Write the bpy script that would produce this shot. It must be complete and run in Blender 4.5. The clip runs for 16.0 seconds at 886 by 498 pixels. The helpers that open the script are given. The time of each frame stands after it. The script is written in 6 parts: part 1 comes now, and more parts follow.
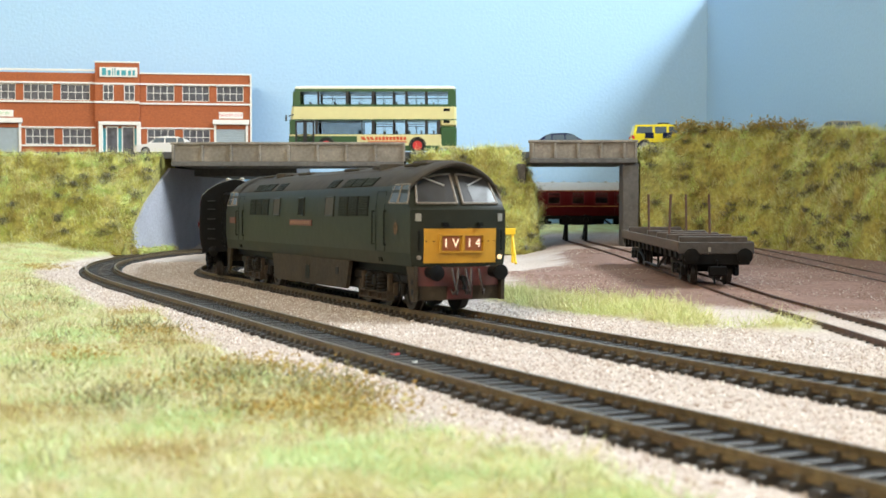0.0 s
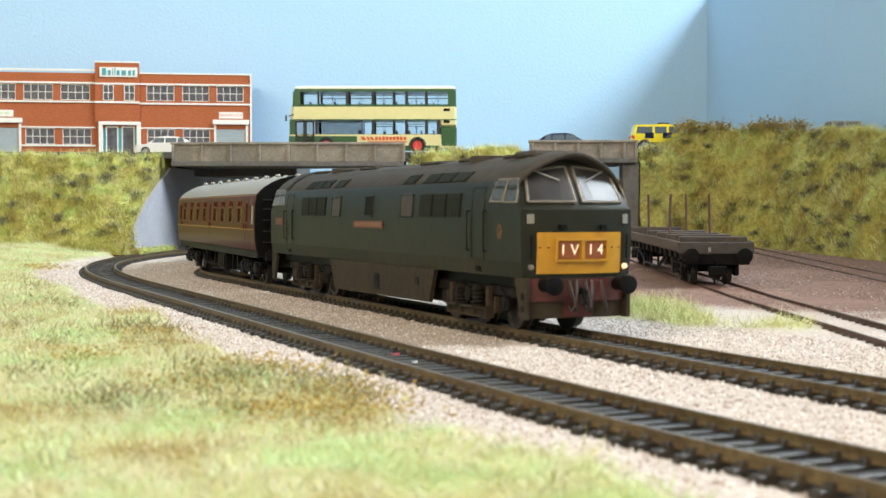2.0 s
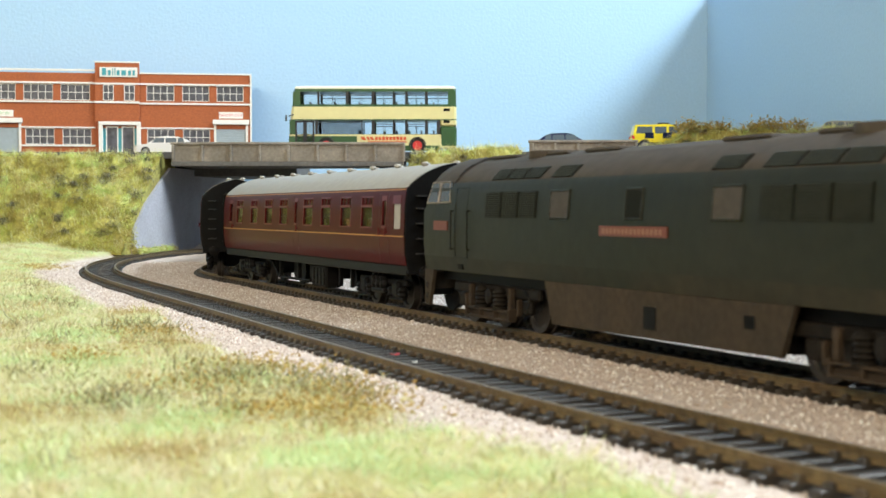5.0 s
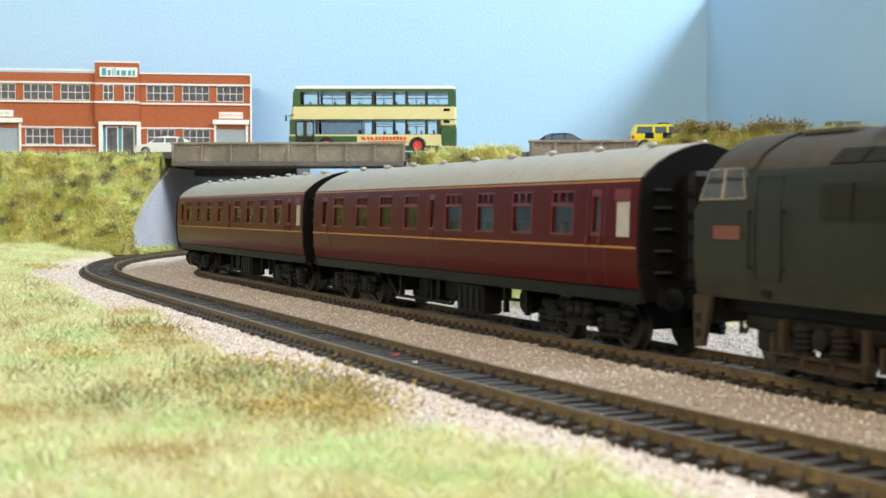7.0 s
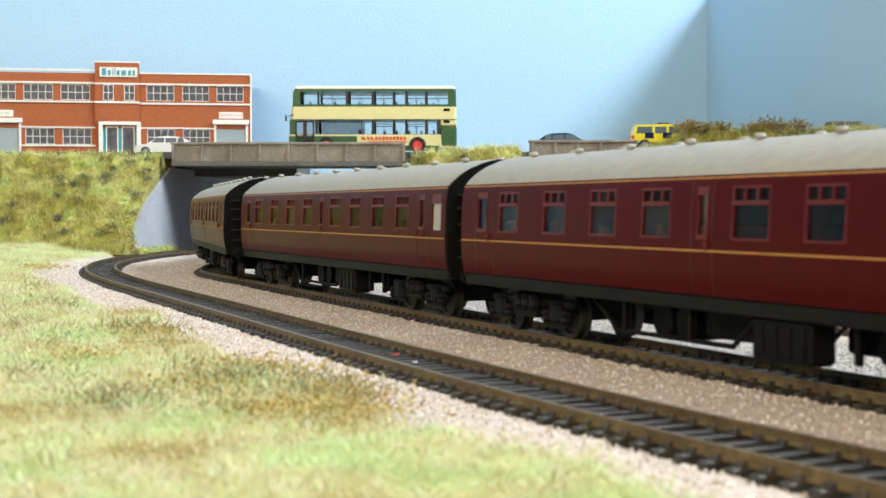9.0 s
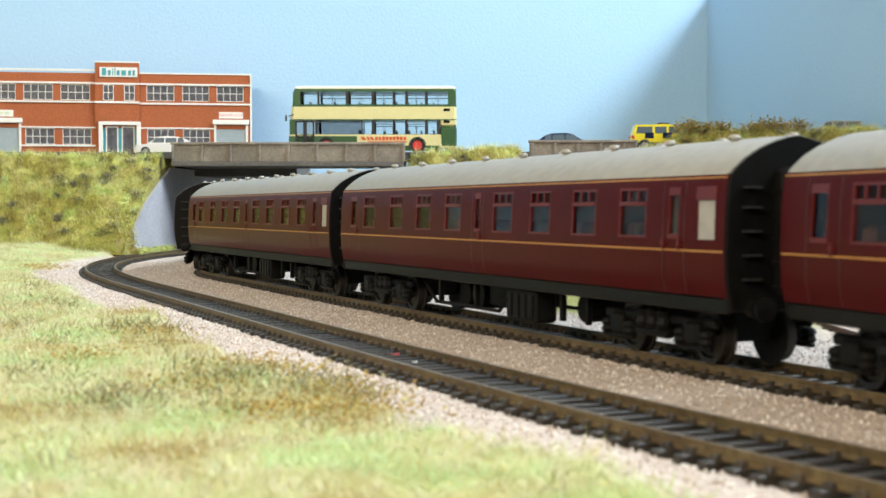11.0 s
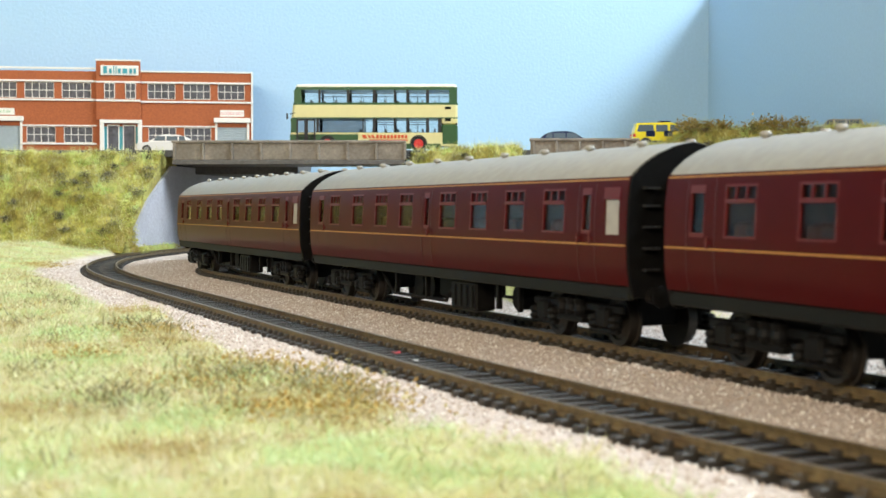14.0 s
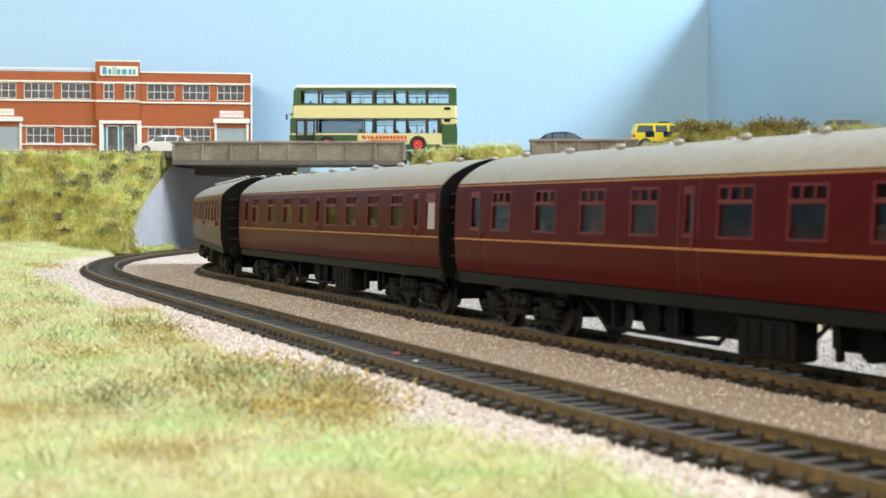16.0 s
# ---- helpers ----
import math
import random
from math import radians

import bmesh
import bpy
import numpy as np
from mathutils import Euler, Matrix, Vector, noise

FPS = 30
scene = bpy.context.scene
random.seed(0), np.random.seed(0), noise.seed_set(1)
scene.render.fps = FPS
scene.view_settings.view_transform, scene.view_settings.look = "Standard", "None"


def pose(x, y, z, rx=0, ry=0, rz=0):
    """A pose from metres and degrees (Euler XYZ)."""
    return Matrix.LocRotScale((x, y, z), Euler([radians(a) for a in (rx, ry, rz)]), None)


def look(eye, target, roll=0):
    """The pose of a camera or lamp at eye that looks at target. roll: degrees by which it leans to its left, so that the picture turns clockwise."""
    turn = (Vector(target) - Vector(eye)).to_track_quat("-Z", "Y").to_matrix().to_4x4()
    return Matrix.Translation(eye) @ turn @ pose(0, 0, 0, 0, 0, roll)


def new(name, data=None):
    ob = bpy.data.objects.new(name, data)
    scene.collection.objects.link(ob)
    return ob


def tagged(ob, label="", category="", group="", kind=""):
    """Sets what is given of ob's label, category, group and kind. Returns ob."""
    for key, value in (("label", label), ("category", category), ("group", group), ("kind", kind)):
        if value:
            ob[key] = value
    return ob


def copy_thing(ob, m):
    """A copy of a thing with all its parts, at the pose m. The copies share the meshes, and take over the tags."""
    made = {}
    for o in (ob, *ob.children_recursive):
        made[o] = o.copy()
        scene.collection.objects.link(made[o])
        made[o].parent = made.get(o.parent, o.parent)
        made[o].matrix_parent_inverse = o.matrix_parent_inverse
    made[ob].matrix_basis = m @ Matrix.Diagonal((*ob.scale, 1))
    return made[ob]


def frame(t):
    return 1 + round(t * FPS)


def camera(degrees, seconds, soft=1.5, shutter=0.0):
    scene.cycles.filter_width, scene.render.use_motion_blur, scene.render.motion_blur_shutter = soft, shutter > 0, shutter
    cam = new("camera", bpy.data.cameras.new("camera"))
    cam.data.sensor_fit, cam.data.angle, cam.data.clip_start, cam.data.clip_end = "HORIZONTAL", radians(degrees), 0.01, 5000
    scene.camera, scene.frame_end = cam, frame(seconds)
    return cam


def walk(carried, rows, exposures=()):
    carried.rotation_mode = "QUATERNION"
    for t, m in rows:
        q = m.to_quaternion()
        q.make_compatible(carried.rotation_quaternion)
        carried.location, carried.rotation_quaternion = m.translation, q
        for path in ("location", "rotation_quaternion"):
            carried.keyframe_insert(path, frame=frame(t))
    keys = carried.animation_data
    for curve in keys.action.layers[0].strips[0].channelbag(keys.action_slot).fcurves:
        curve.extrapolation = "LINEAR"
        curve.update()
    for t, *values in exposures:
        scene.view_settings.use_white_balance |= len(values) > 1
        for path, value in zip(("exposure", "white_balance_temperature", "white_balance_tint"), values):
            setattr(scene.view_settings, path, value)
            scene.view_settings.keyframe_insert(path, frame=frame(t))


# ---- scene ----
# A model railway at 4 mm to the foot, in true metres; most builders below work in millimetres (MM).
MM = 0.001
RAIL_H = 34.2            # camera above the rail tops, mm

cam = camera(35.41, 16.0, shutter=0.35)
cam.data.dof.use_dof = True
cam.data.dof.focus_distance = 0.72
cam.data.dof.aperture_fstop = 58.0
TILT, PX = -1.59, math.degrees(1 / 2456)
SHIFT = [(0, 0, 0), (11.2, 0, 0), (11.6, .3, 1.2), (12.0, .7, 2.0), (12.5, 2, 3.2), (15.0, 2, 3.2), (15.5, 1.4, 2.5), (16.0, 1, 2)]
walk(cam, [(t, pose(0, 0, RAIL_H * MM, 90 + TILT - dy * PX, 0, dx * PX)) for t, dx, dy in SHIFT])

# ---- light: one big window in the right-hand wall, its daylight, a dim sky behind it, and an added fill lamp ----
world = bpy.data.worlds.new("sky")
world.use_nodes = True
scene.world = world
_n = world.node_tree.nodes
_sky = _n.new("ShaderNodeTexSky")
_sky.sky_type, _sky.sun_disc, _sky.sun_elevation, _sky.sun_rotation = "NISHITA", False, radians(50), radians(100)
world.node_tree.links.new(_sky.outputs[0], _n["Background"].inputs[0])
_n["Background"].inputs[1].default_value = 0.12

YAW = 8.0                                   # the room stands turned to the view
CORNER = Vector((0.2846, 1.500, 0))          # where back wall and right wall meet
ROOM = Matrix.Translation(CORNER) @ pose(0, 0, 0, 0, 0, YAW)   # local -x: along the back wall, -y: along the right wall


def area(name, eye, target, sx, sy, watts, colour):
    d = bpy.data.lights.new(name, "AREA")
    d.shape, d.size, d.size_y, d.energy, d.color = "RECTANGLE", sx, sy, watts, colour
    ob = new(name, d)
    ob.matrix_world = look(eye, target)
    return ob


area("window_daylight", ROOM @ Vector((1.05, -1.0, 1.48)), ROOM @ Vector((-0.35, -0.75, 0.05)), 1.1, 0.55, 83, (0.84, 0.945, 1.0))
# unseen warm fill lamp behind the viewer, added to lift the shaded sides
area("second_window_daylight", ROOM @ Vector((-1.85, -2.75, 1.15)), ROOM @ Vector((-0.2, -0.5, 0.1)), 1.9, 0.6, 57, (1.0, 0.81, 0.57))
scene.view_settings.exposure = 0.0


# ---- materials ----
def material(name, colour, rough=0.6, metal=0.0, grain=0.0, grain_mm=1.0, stain=0.0, stain_mm=12.0, stain_colour=None, bump=0.0, spec=0.5,
             island=None, rnd=0.0, patches=None, patch_mm=30.0, patch_mix=0.5):
    """A plain surface with grain and stains of the given sizes in mm; island: colours picked piece by piece."""
    m = bpy.data.materials.new(name)
    m.use_nodes = True
    nt = m.node_tree
    bsdf = nt.nodes["Principled BSDF"]
    bsdf.inputs["Roughness"].default_value = rough
    bsdf.inputs["Metallic"].default_value = metal
    bsdf.inputs["Specular IOR Level"].default_value = spec
    co = nt.nodes.new("ShaderNodeTexCoord").outputs["Object"]

    def noise_at(mm, detail=4):
        n = nt.nodes.new("ShaderNodeTexNoise")
        n.inputs["Scale"].default_value = 1000.0 / mm
        n.inputs["Detail"].default_value = detail
        nt.links.new(co, n.inputs["Vector"])
        return n.outputs["Fac"]

    def mix(a, b, fac, mode="MIX"):
        x = nt.nodes.new("ShaderNodeMix")
        x.data_type, x.blend_type = "RGBA", mode
        for sock, v in ((x.inputs[6], a), (x.inputs[7], b), (x.inputs[0], fac)):
            if isinstance(v, (int, float)):
                sock.default_value = v
            elif isinstance(v, (tuple, list)):
                sock.default_value = (*v[:3], 1)
            else:
                nt.links.new(v, sock)
        return x.outputs[2]

    def ramp(fac, stops):
        r = nt.nodes.new("ShaderNodeValToRGB")
        e = r.color_ramp.elements
        while len(e) < len(stops):
            e.new(0.5)
        for k, (p, c) in zip(e, stops):
            k.position, k.color = p, (*c[:3], 1) if isinstance(c, (tuple, list)) else (c, c, c, 1)
        nt.links.new(fac, r.inputs[0])
        return r.outputs[0]

    out = tuple(colour)
    if island:
        g = nt.nodes.new("ShaderNodeNewGeometry").outputs["Random Per Island"]
        out = ramp(g, [((i + 0.5) / len(island), c) for i, c in enumerate(island)])
        if patches:
            p = ramp(noise_at(patch_mm, 2), [(0.37 + 0.26 * (i + 0.5) / len(patches), c) for i, c in enumerate(patches)])
            out = mix(out, p, patch_mix)
    if rnd:
        r = nt.nodes.new("ShaderNodeObjectInfo").outputs["Random"]
        out = mix(out, ramp(r, [(0, (1 - rnd,) * 3), (1, (1 + rnd,) * 3)]), 1.0, "MULTIPLY")
    if stain:
        s = ramp(noise_at(stain_mm), [(0.42, 0.0), (0.68, stain)])
        out = mix(out, stain_colour or tuple(c * 0.45 for c in colour), s)
    if grain:
        out = mix(out, ramp(noise_at(grain_mm, 6), [(0.3, (1 - grain,) * 3), (0.7, (1 + grain,) * 3)]), 1.0, "MULTIPLY")
    if isinstance(out, tuple):
        bsdf.inputs["Base Color"].default_value = (*out, 1)
    else:
        nt.links.new(out, bsdf.inputs["Base Color"])
    if bump:
        b = nt.nodes.new("ShaderNodeBump")
        b.inputs["Strength"].default_value = min(1.0, bump)
        b.inputs["Distance"].default_value = grain_mm * 0.4 * MM
        nt.links.new(noise_at(grain_mm, 6), b.inputs["Height"])
        nt.links.new(b.outputs[0], bsdf.inputs["Normal"])
    return m


M = {}
M["wall"] = material("painted_wall", (0.365, 0.562, 0.765), 0.75, grain=0.03, grain_mm=3, stain=0.15, stain_mm=160, stain_colour=(0.395, 0.61, 0.81), bump=0.2)
M["ceiling"] = material("ceiling_paint", (0.8, 0.8, 0.78), 0.8, grain=0.03, grain_mm=5)
M["carpet"] = material("carpet", (0.16, 0.15, 0.14), 0.9, grain=0.2, grain_mm=4)
M["white_paint"] = material("white_paint", (0.78, 0.77, 0.74), 0.5, grain=0.04, grain_mm=3)
M["rail"] = material("weathered_rail", (0.135, 0.098, 0.046), 0.55, 0.2, grain=0.35, grain_mm=2, stain=0.7, stain_mm=15, stain_colour=(0.085, 0.052, 0.026), bump=0.2)
M["rust_rail"] = material("rusty_siding_rail", (0.105, 0.058, 0.042), 0.7, 0.1, grain=0.35, grain_mm=2, stain=0.7, stain_mm=12, stain_colour=(0.055, 0.036, 0.028), bump=0.2)
M["rail_top"] = material("worn_rail_top", (0.20, 0.15, 0.10), 0.38, 0.7, grain=0.2, grain_mm=3)
M["sleeper"] = material("sleeper_black", (0.024, 0.022, 0.021), 0.52, spec=0.35, grain=0.3, grain_mm=1.5, stain=0.35, stain_mm=6, stain_colour=(0.10, 0.08, 0.06), rnd=0.25, bump=0.3)
M["chair"] = material("rail_chair", (0.028, 0.022, 0.016), 0.6, stain=0.6, stain_mm=7, stain_colour=(0.10, 0.07, 0.035), grain=0.3, grain_mm=1)
M["stone"] = material("ballast_stone", (0.5, 0.42, 0.35), 0.85, island=[(0.58, 0.505, 0.465), (0.50, 0.405, 0.345), (0.74, 0.70, 0.68), (0.53, 0.45, 0.40), (0.38, 0.29, 0.23), (0.62, 0.555, 0.52), (0.88, 0.86, 0.84)])
M["green"] = material("weathered_green", (0.0165, 0.0185, 0.0130), 0.42, grain=0.12, grain_mm=4, stain=0.55, stain_mm=45, stain_colour=(0.026, 0.025, 0.018), bump=0.05, spec=0.14)
M["loco_roof"] = material("grimy_roof", (0.056, 0.047, 0.039), 0.7, spec=0.15, grain=0.15, grain_mm=4, stain=0.5, stain_mm=30, stain_colour=(0.062, 0.052, 0.042))
M["dusty_green"] = material("dusty_lower_green", (0.020, 0.022, 0.016), 0.5, grain=0.15, grain_mm=3, stain=0.7, stain_mm=30, stain_colour=(0.042, 0.034, 0.023), spec=0.12)
M["grime"] = material("track_dirt_brown", (0.045, 0.033, 0.021), 0.75, grain=0.2, grain_mm=2, stain=0.5, stain_mm=20, stain_colour=(0.024, 0.021, 0.017), bump=0.15, spec=0.2)
M["grille"] = material("grille_dark", (0.009, 0.010, 0.008), 0.7, spec=0.1, grain=0.15, grain_mm=2)
M["black"] = material("underframe_black", (0.0045, 0.0045, 0.005), 0.5, grain=0.25, grain_mm=2, stain=0.3, stain_mm=12, stain_colour=(0.010, 0.0085, 0.007), spec=0.1)
M["wheel"] = material("wheel_steel", (0.03, 0.026, 0.023), 0.5, 0.4, grain=0.2, grain_mm=2)
M["yellow"] = material("warning_yellow", (0.46, 0.225, 0.010), 0.5, grain=0.08, grain_mm=3, stain=0.35, stain_mm=14, stain_colour=(0.30, 0.16, 0.03))
M["buffer_red"] = material("buffer_beam_red", (0.10, 0.019, 0.016), 0.5, grain=0.2, grain_mm=2, stain=0.9, stain_mm=8, stain_colour=(0.045, 0.022, 0.017))
M["plate_red"] = material("name_plate_red", (0.13, 0.034, 0.022), 0.5, grain=0.2, grain_mm=0.6)
M["steel"] = material("bright_frame", (0.45, 0.44, 0.42), 0.35, 0.6, grain=0.1, grain_mm=1)
M["cream"] = material("cream_fitting", (0.22, 0.21, 0.185), 0.5, grain=0.1, grain_mm=1)
M["gold"] = material("lining_yellow", (0.36, 0.17, 0.035), 0.5, grain=0.15, grain_mm=2)
M["maroon"] = material("coach_maroon", (0.052, 0.0034, 0.0044), 0.30, spec=0.06, grain=0.06, grain_mm=4, stain=0.2, stain_mm=40, stain_colour=(0.044, 0.006, 0.0055))
M["maroon_trim"] = material("moulded_red_trim", (0.095, 0.009, 0.010), 0.4, spec=0.3)
M["coach_roof"] = material("coach_roof_grey", (0.31, 0.30, 0.275), 0.55, grain=0.08, grain_mm=3, stain=0.3, stain_mm=60, stain_colour=(0.27, 0.25, 0.22))
M["curtain"] = material("interior_buff", (0.22, 0.19, 0.165), 0.7, grain=0.2, grain_mm=4)
M["seat"] = material("seat_brown", (0.10, 0.045, 0.03), 0.8, grain=0.2, grain_mm=3)
M["blind"] = material("obscured_pane", (0.62, 0.62, 0.58), 0.35)
M["wood"] = material("weathered_timber", (0.088, 0.057, 0.037), 0.75, grain=0.25, grain_mm=2.5, stain=0.5, stain_mm=14, stain_colour=(0.06, 0.05, 0.045), bump=0.3)
M["rust"] = material("rusty_stake", (0.075, 0.038, 0.028), 0.7, grain=0.3, grain_mm=1.5)
M["concrete"] = material("stained_concrete", (0.17, 0.15, 0.125), 0.8, grain=0.18, grain_mm=2.5, stain=0.75, stain_mm=16, stain_colour=(0.27, 0.24, 0.20), bump=0.3)
M["concrete_dark"] = material("dark_concrete", (0.11, 0.105, 0.10), 0.85, grain=0.2, grain_mm=3, stain=0.4, stain_mm=20)
M["render"] = material("rough_white_render", (0.38, 0.385, 0.43), 0.9, grain=0.12, grain_mm=2, stain=0.3, stain_mm=20, stain_colour=(0.23, 0.225, 0.25), bump=0.8)
M["tarmac"] = material("road_tarmac", (0.07, 0.07, 0.07), 0.85, grain=0.2, grain_mm=1.5)
M["brick"] = material("printed_brick", (0.36, 0.095, 0.028), 0.7, grain=0.18, grain_mm=1.6, stain=0.25, stain_mm=25, stain_colour=(0.29, 0.075, 0.025))
M["card_white"] = material("white_card", (0.76, 0.74, 0.70), 0.6, grain=0.04, grain_mm=3)
M["pane_dark"] = material("printed_pane", (0.075, 0.075, 0.09), 0.35, grain=0.5, grain_mm=5)
M["roller"] = material("roller_shutter", (0.36, 0.43, 0.47), 0.5, grain=0.05, grain_mm=3)
M["teal"] = material("teal_paint", (0.05, 0.30, 0.36), 0.5)
M["pink"] = material("pink_lettering", (0.62, 0.10, 0.14), 0.5)
M["leaf_green"] = material("pale_green_lettering", (0.20, 0.42, 0.16), 0.5)
M["bus_cream"] = material("bus_cream", (0.66, 0.60, 0.30), 0.3, grain=0.02, grain_mm=4)
M["bus_green"] = material("bus_green", (0.030, 0.085, 0.028), 0.3, grain=0.04, grain_mm=4)
M["bus_white"] = material("bus_roof_cream", (0.80, 0.78, 0.64), 0.35)
M["bus_red"] = material("bus_lettering_red", (0.62, 0.09, 0.03), 0.4)
M["hub_red"] = material("hub_red", (0.62, 0.03, 0.03), 0.4)
M["tyre"] = material("tyre_rubber", (0.02, 0.02, 0.02), 0.7, grain=0.2, grain_mm=1)
M["car_white"] = material("car_white", (0.75, 0.74, 0.72), 0.25)
M["car_blue"] = material("car_dark_blue", (0.010, 0.016, 0.055), 0.3, spec=0.12)
M["car_yellow"] = material("car_yellow", (0.75, 0.62, 0.02), 0.3)
M["car_grey"] = material("car_grey", (0.22, 0.22, 0.23), 0.3)
M["plastic_yellow"] = material("yellow_plastic", (0.70, 0.47, 0.02), 0.4)
M["scrub"] = material("brown_scrub", (0.2, 0.15, 0.05), 0.9, island=[(0.36, 0.25, 0.07), (0.46, 0.34, 0.11), (0.24, 0.17, 0.05), (0.30, 0.27, 0.09)])


def glass(name, tint=(1, 1, 1), rough=0.03, ior=1.15):
    m = bpy.data.materials.new(name)
    m.use_nodes = True
    b = m.node_tree.nodes["Principled BSDF"]
    b.inputs["Base Color"].default_value = (*tint, 1)
    b.inputs["Transmission Weight"].default_value = 1.0
    b.inputs["Roughness"].default_value = rough
    b.inputs["IOR"].default_value = ior
    return m


M["glass"] = glass("clear_glazing", (0.9, 0.92, 0.92))
M["glass_smoky"] = glass("smoky_glazing", (0.55, 0.55, 0.55), 0.06)


def glow(name, colour, strength):
    m = bpy.data.materials.new(name)
    m.use_nodes = True
    b = m.node_tree.nodes["Principled BSDF"]
    b.inputs["Base Color"].default_value = (*colour, 1)
    b.inputs["Emission Color"].default_value = (*colour, 1)
    b.inputs["Emission Strength"].default_value = strength
    return m


M["marker_light"] = glow("lit_marker_lamp", (1.0, 0.72, 0.4), 0.7)
M["code_glow"] = glow("lit_code_blind", (0.95, 0.72, 0.52), 0.55)
M["code_back"] = glow("lit_code_panel", (0.16, 0.045, 0.012), 0.5)


# ---- mesh helpers (millimetres in, metres out) ----
def mesh_of(name, verts, faces, mats, index=None, smooth=False):
    me = bpy.data.meshes.new(name)
    me.from_pydata([(v[0] * MM, v[1] * MM, v[2] * MM) for v in verts], [], faces)
    for m in mats if isinstance(mats, (list, tuple)) else [mats]:
        me.materials.append(m)
    if index is not None:
        me.polygons.foreach_set("material_index", index)
    if smooth:
        me.polygons.foreach_set("use_smooth", [True] * len(me.polygons))
    me.update()
    return me


def place(name, me, parent=None, at=None, label=""):
    ob = new(name, me)
    if parent is not None:
        ob.parent = parent
    if at is not None:
        ob.matrix_basis = Matrix.Translation([c * MM for c in at]) if len(at) == 3 else pose(at[0] * MM, at[1] * MM, at[2] * MM, *at[3:])
    return tagged(ob, label)


class Shape:
    """Gathers boxes, tubes and sheets into one mesh."""

    def __init__(self):
        self.v, self.f, self.i = [], [], []

    def add(self, verts, faces, k=0):
        n = len(self.v)
        self.v += [tuple(p) for p in verts]
        self.f += [tuple(n + a for a in f) for f in faces]
        self.i += [k] * len(faces)
        return self

    def box(self, x0, x1, y0, y1, z0, z1, k=0, bevel=0.0):
        b = min(bevel, (x1 - x0) * 0.45, (y1 - y0) * 0.45, (z1 - z0) * 0.45)
        if b <= 0:
            v = [(x, y, z) for x in (x0, x1) for y in (y0, y1) for z in (z0, z1)]
            return self.add(v, [(0, 1, 3, 2), (4, 6, 7, 5), (0, 4, 5, 1), (2, 3, 7, 6), (0, 2, 6, 4), (1, 5, 7, 3)], k)
        rings = []
        for z, q in ((z0, b), (z0 + b, 0), (z1 - b, 0), (z1, b)):
            c = b if q == 0 else b
            rings.append([(x0 + q + c, y0 + q, z), (x1 - q - c, y0 + q, z), (x1 - q, y0 + q + c, z), (x1 - q, y1 - q - c, z),
                          (x1 - q - c, y1 - q, z), (x0 + q + c, y1 - q, z), (x0 + q, y1 - q - c, z), (x0 + q, y0 + q + c, z)])
        return self.rings(rings, k)

    def rings(self, rings, k=0, closed=True, caps=True):
        n = len(rings[0])
        v = [p for r in rings for p in r]
        f = []
        for a in range(len(rings) - 1):
            for j in range(n if closed else n - 1):
                j2 = (j + 1) % n
                f.append((a * n + j, a * n + j2, (a + 1) * n + j2, (a + 1) * n + j))
        if caps:
            f.append(tuple(range(n - 1, -1, -1)))
            f.append(tuple(range((len(rings) - 1) * n, len(rings) * n)))
        return self.add(v, f, k)

    def tube(self, a, b, r, k=0, n=10, r2=None):
        a, b = Vector(a), Vector(b)
        w = (b - a).normalized()
        u = w.orthogonal().normalized()
        q = w.cross(u)
        rr = r if r2 is None else r2
        return self.rings([[p + (u * math.cos(t) + q * math.sin(t)) * s for t in (2 * math.pi * i / n for i in range(n))] for p, s in ((a, r), (b, rr))], k)

    def lathe(self, profile, axis="y", centre=(0, 0, 0), n=20, k=0):
        """profile: (radius, along) pairs round an axis."""
        rings = []
        for r, h in profile:
            ring = []
            for i in range(n):
                t = 2 * math.pi * i / n
                c, s = r * math.cos(t), r * math.sin(t)
                p = (c, h, s) if axis == "y" else (h, c, s) if axis == "x" else (c, s, h)
                ring.append((p[0] + centre[0], p[1] + centre[1], p[2] + centre[2]))
            rings.append(ring)
        return self.rings(rings, k)

    def sheet(self, func, a0, a1, b0, b1, off, thick, na=1, nb=1, k=0):
        """A slab that follows a surface func(a, b, lift)."""
        v, f = [], []
        for lift in (off, off + thick):
            for i in range(na + 1):
                for j in range(nb + 1):
                    v.append(func(a0 + (a1 - a0) * i / na, b0 + (b1 - b0) * j / nb, lift))
        m, w = (na + 1) * (nb + 1), nb + 1
        for i in range(na):
            for j in range(nb):
                q = (i * w + j, (i + 1) * w + j, (i + 1) * w + j + 1, i * w + j + 1)
                f += [tuple(m + c for c in q), tuple(reversed(q))]
        edge = [i * w for i in range(na + 1)] + [na * w + j for j in range(1, nb + 1)] + [i * w + nb for i in range(na - 1, -1, -1)] + [j for j in range(nb - 1, 0, -1)]
        f += [(a, b, m + b, m + a) for a, b in zip(edge, edge[1:] + edge[:1])]
        return self.add(v, f, k)

    def mesh(self, name, mats, smooth=False):
        me = mesh_of(name, self.v, self.f, mats, self.i, False)
        bm = bmesh.new()
        bm.from_mesh(me)
        bmesh.ops.recalc_face_normals(bm, faces=bm.faces)
        bm.to_mesh(me)
        bm.free()
        if smooth:
            me.polygons.foreach_set("use_smooth", [True] * len(me.polygons))
            me.set_sharp_from_angle(angle=radians(35))
        return me

    def part(self, name, mats, parent=None, at=None, label="", smooth=False):
        return place(name, self.mesh(name, mats if isinstance(mats, (list, tuple)) else [mats], smooth), parent, at, label)


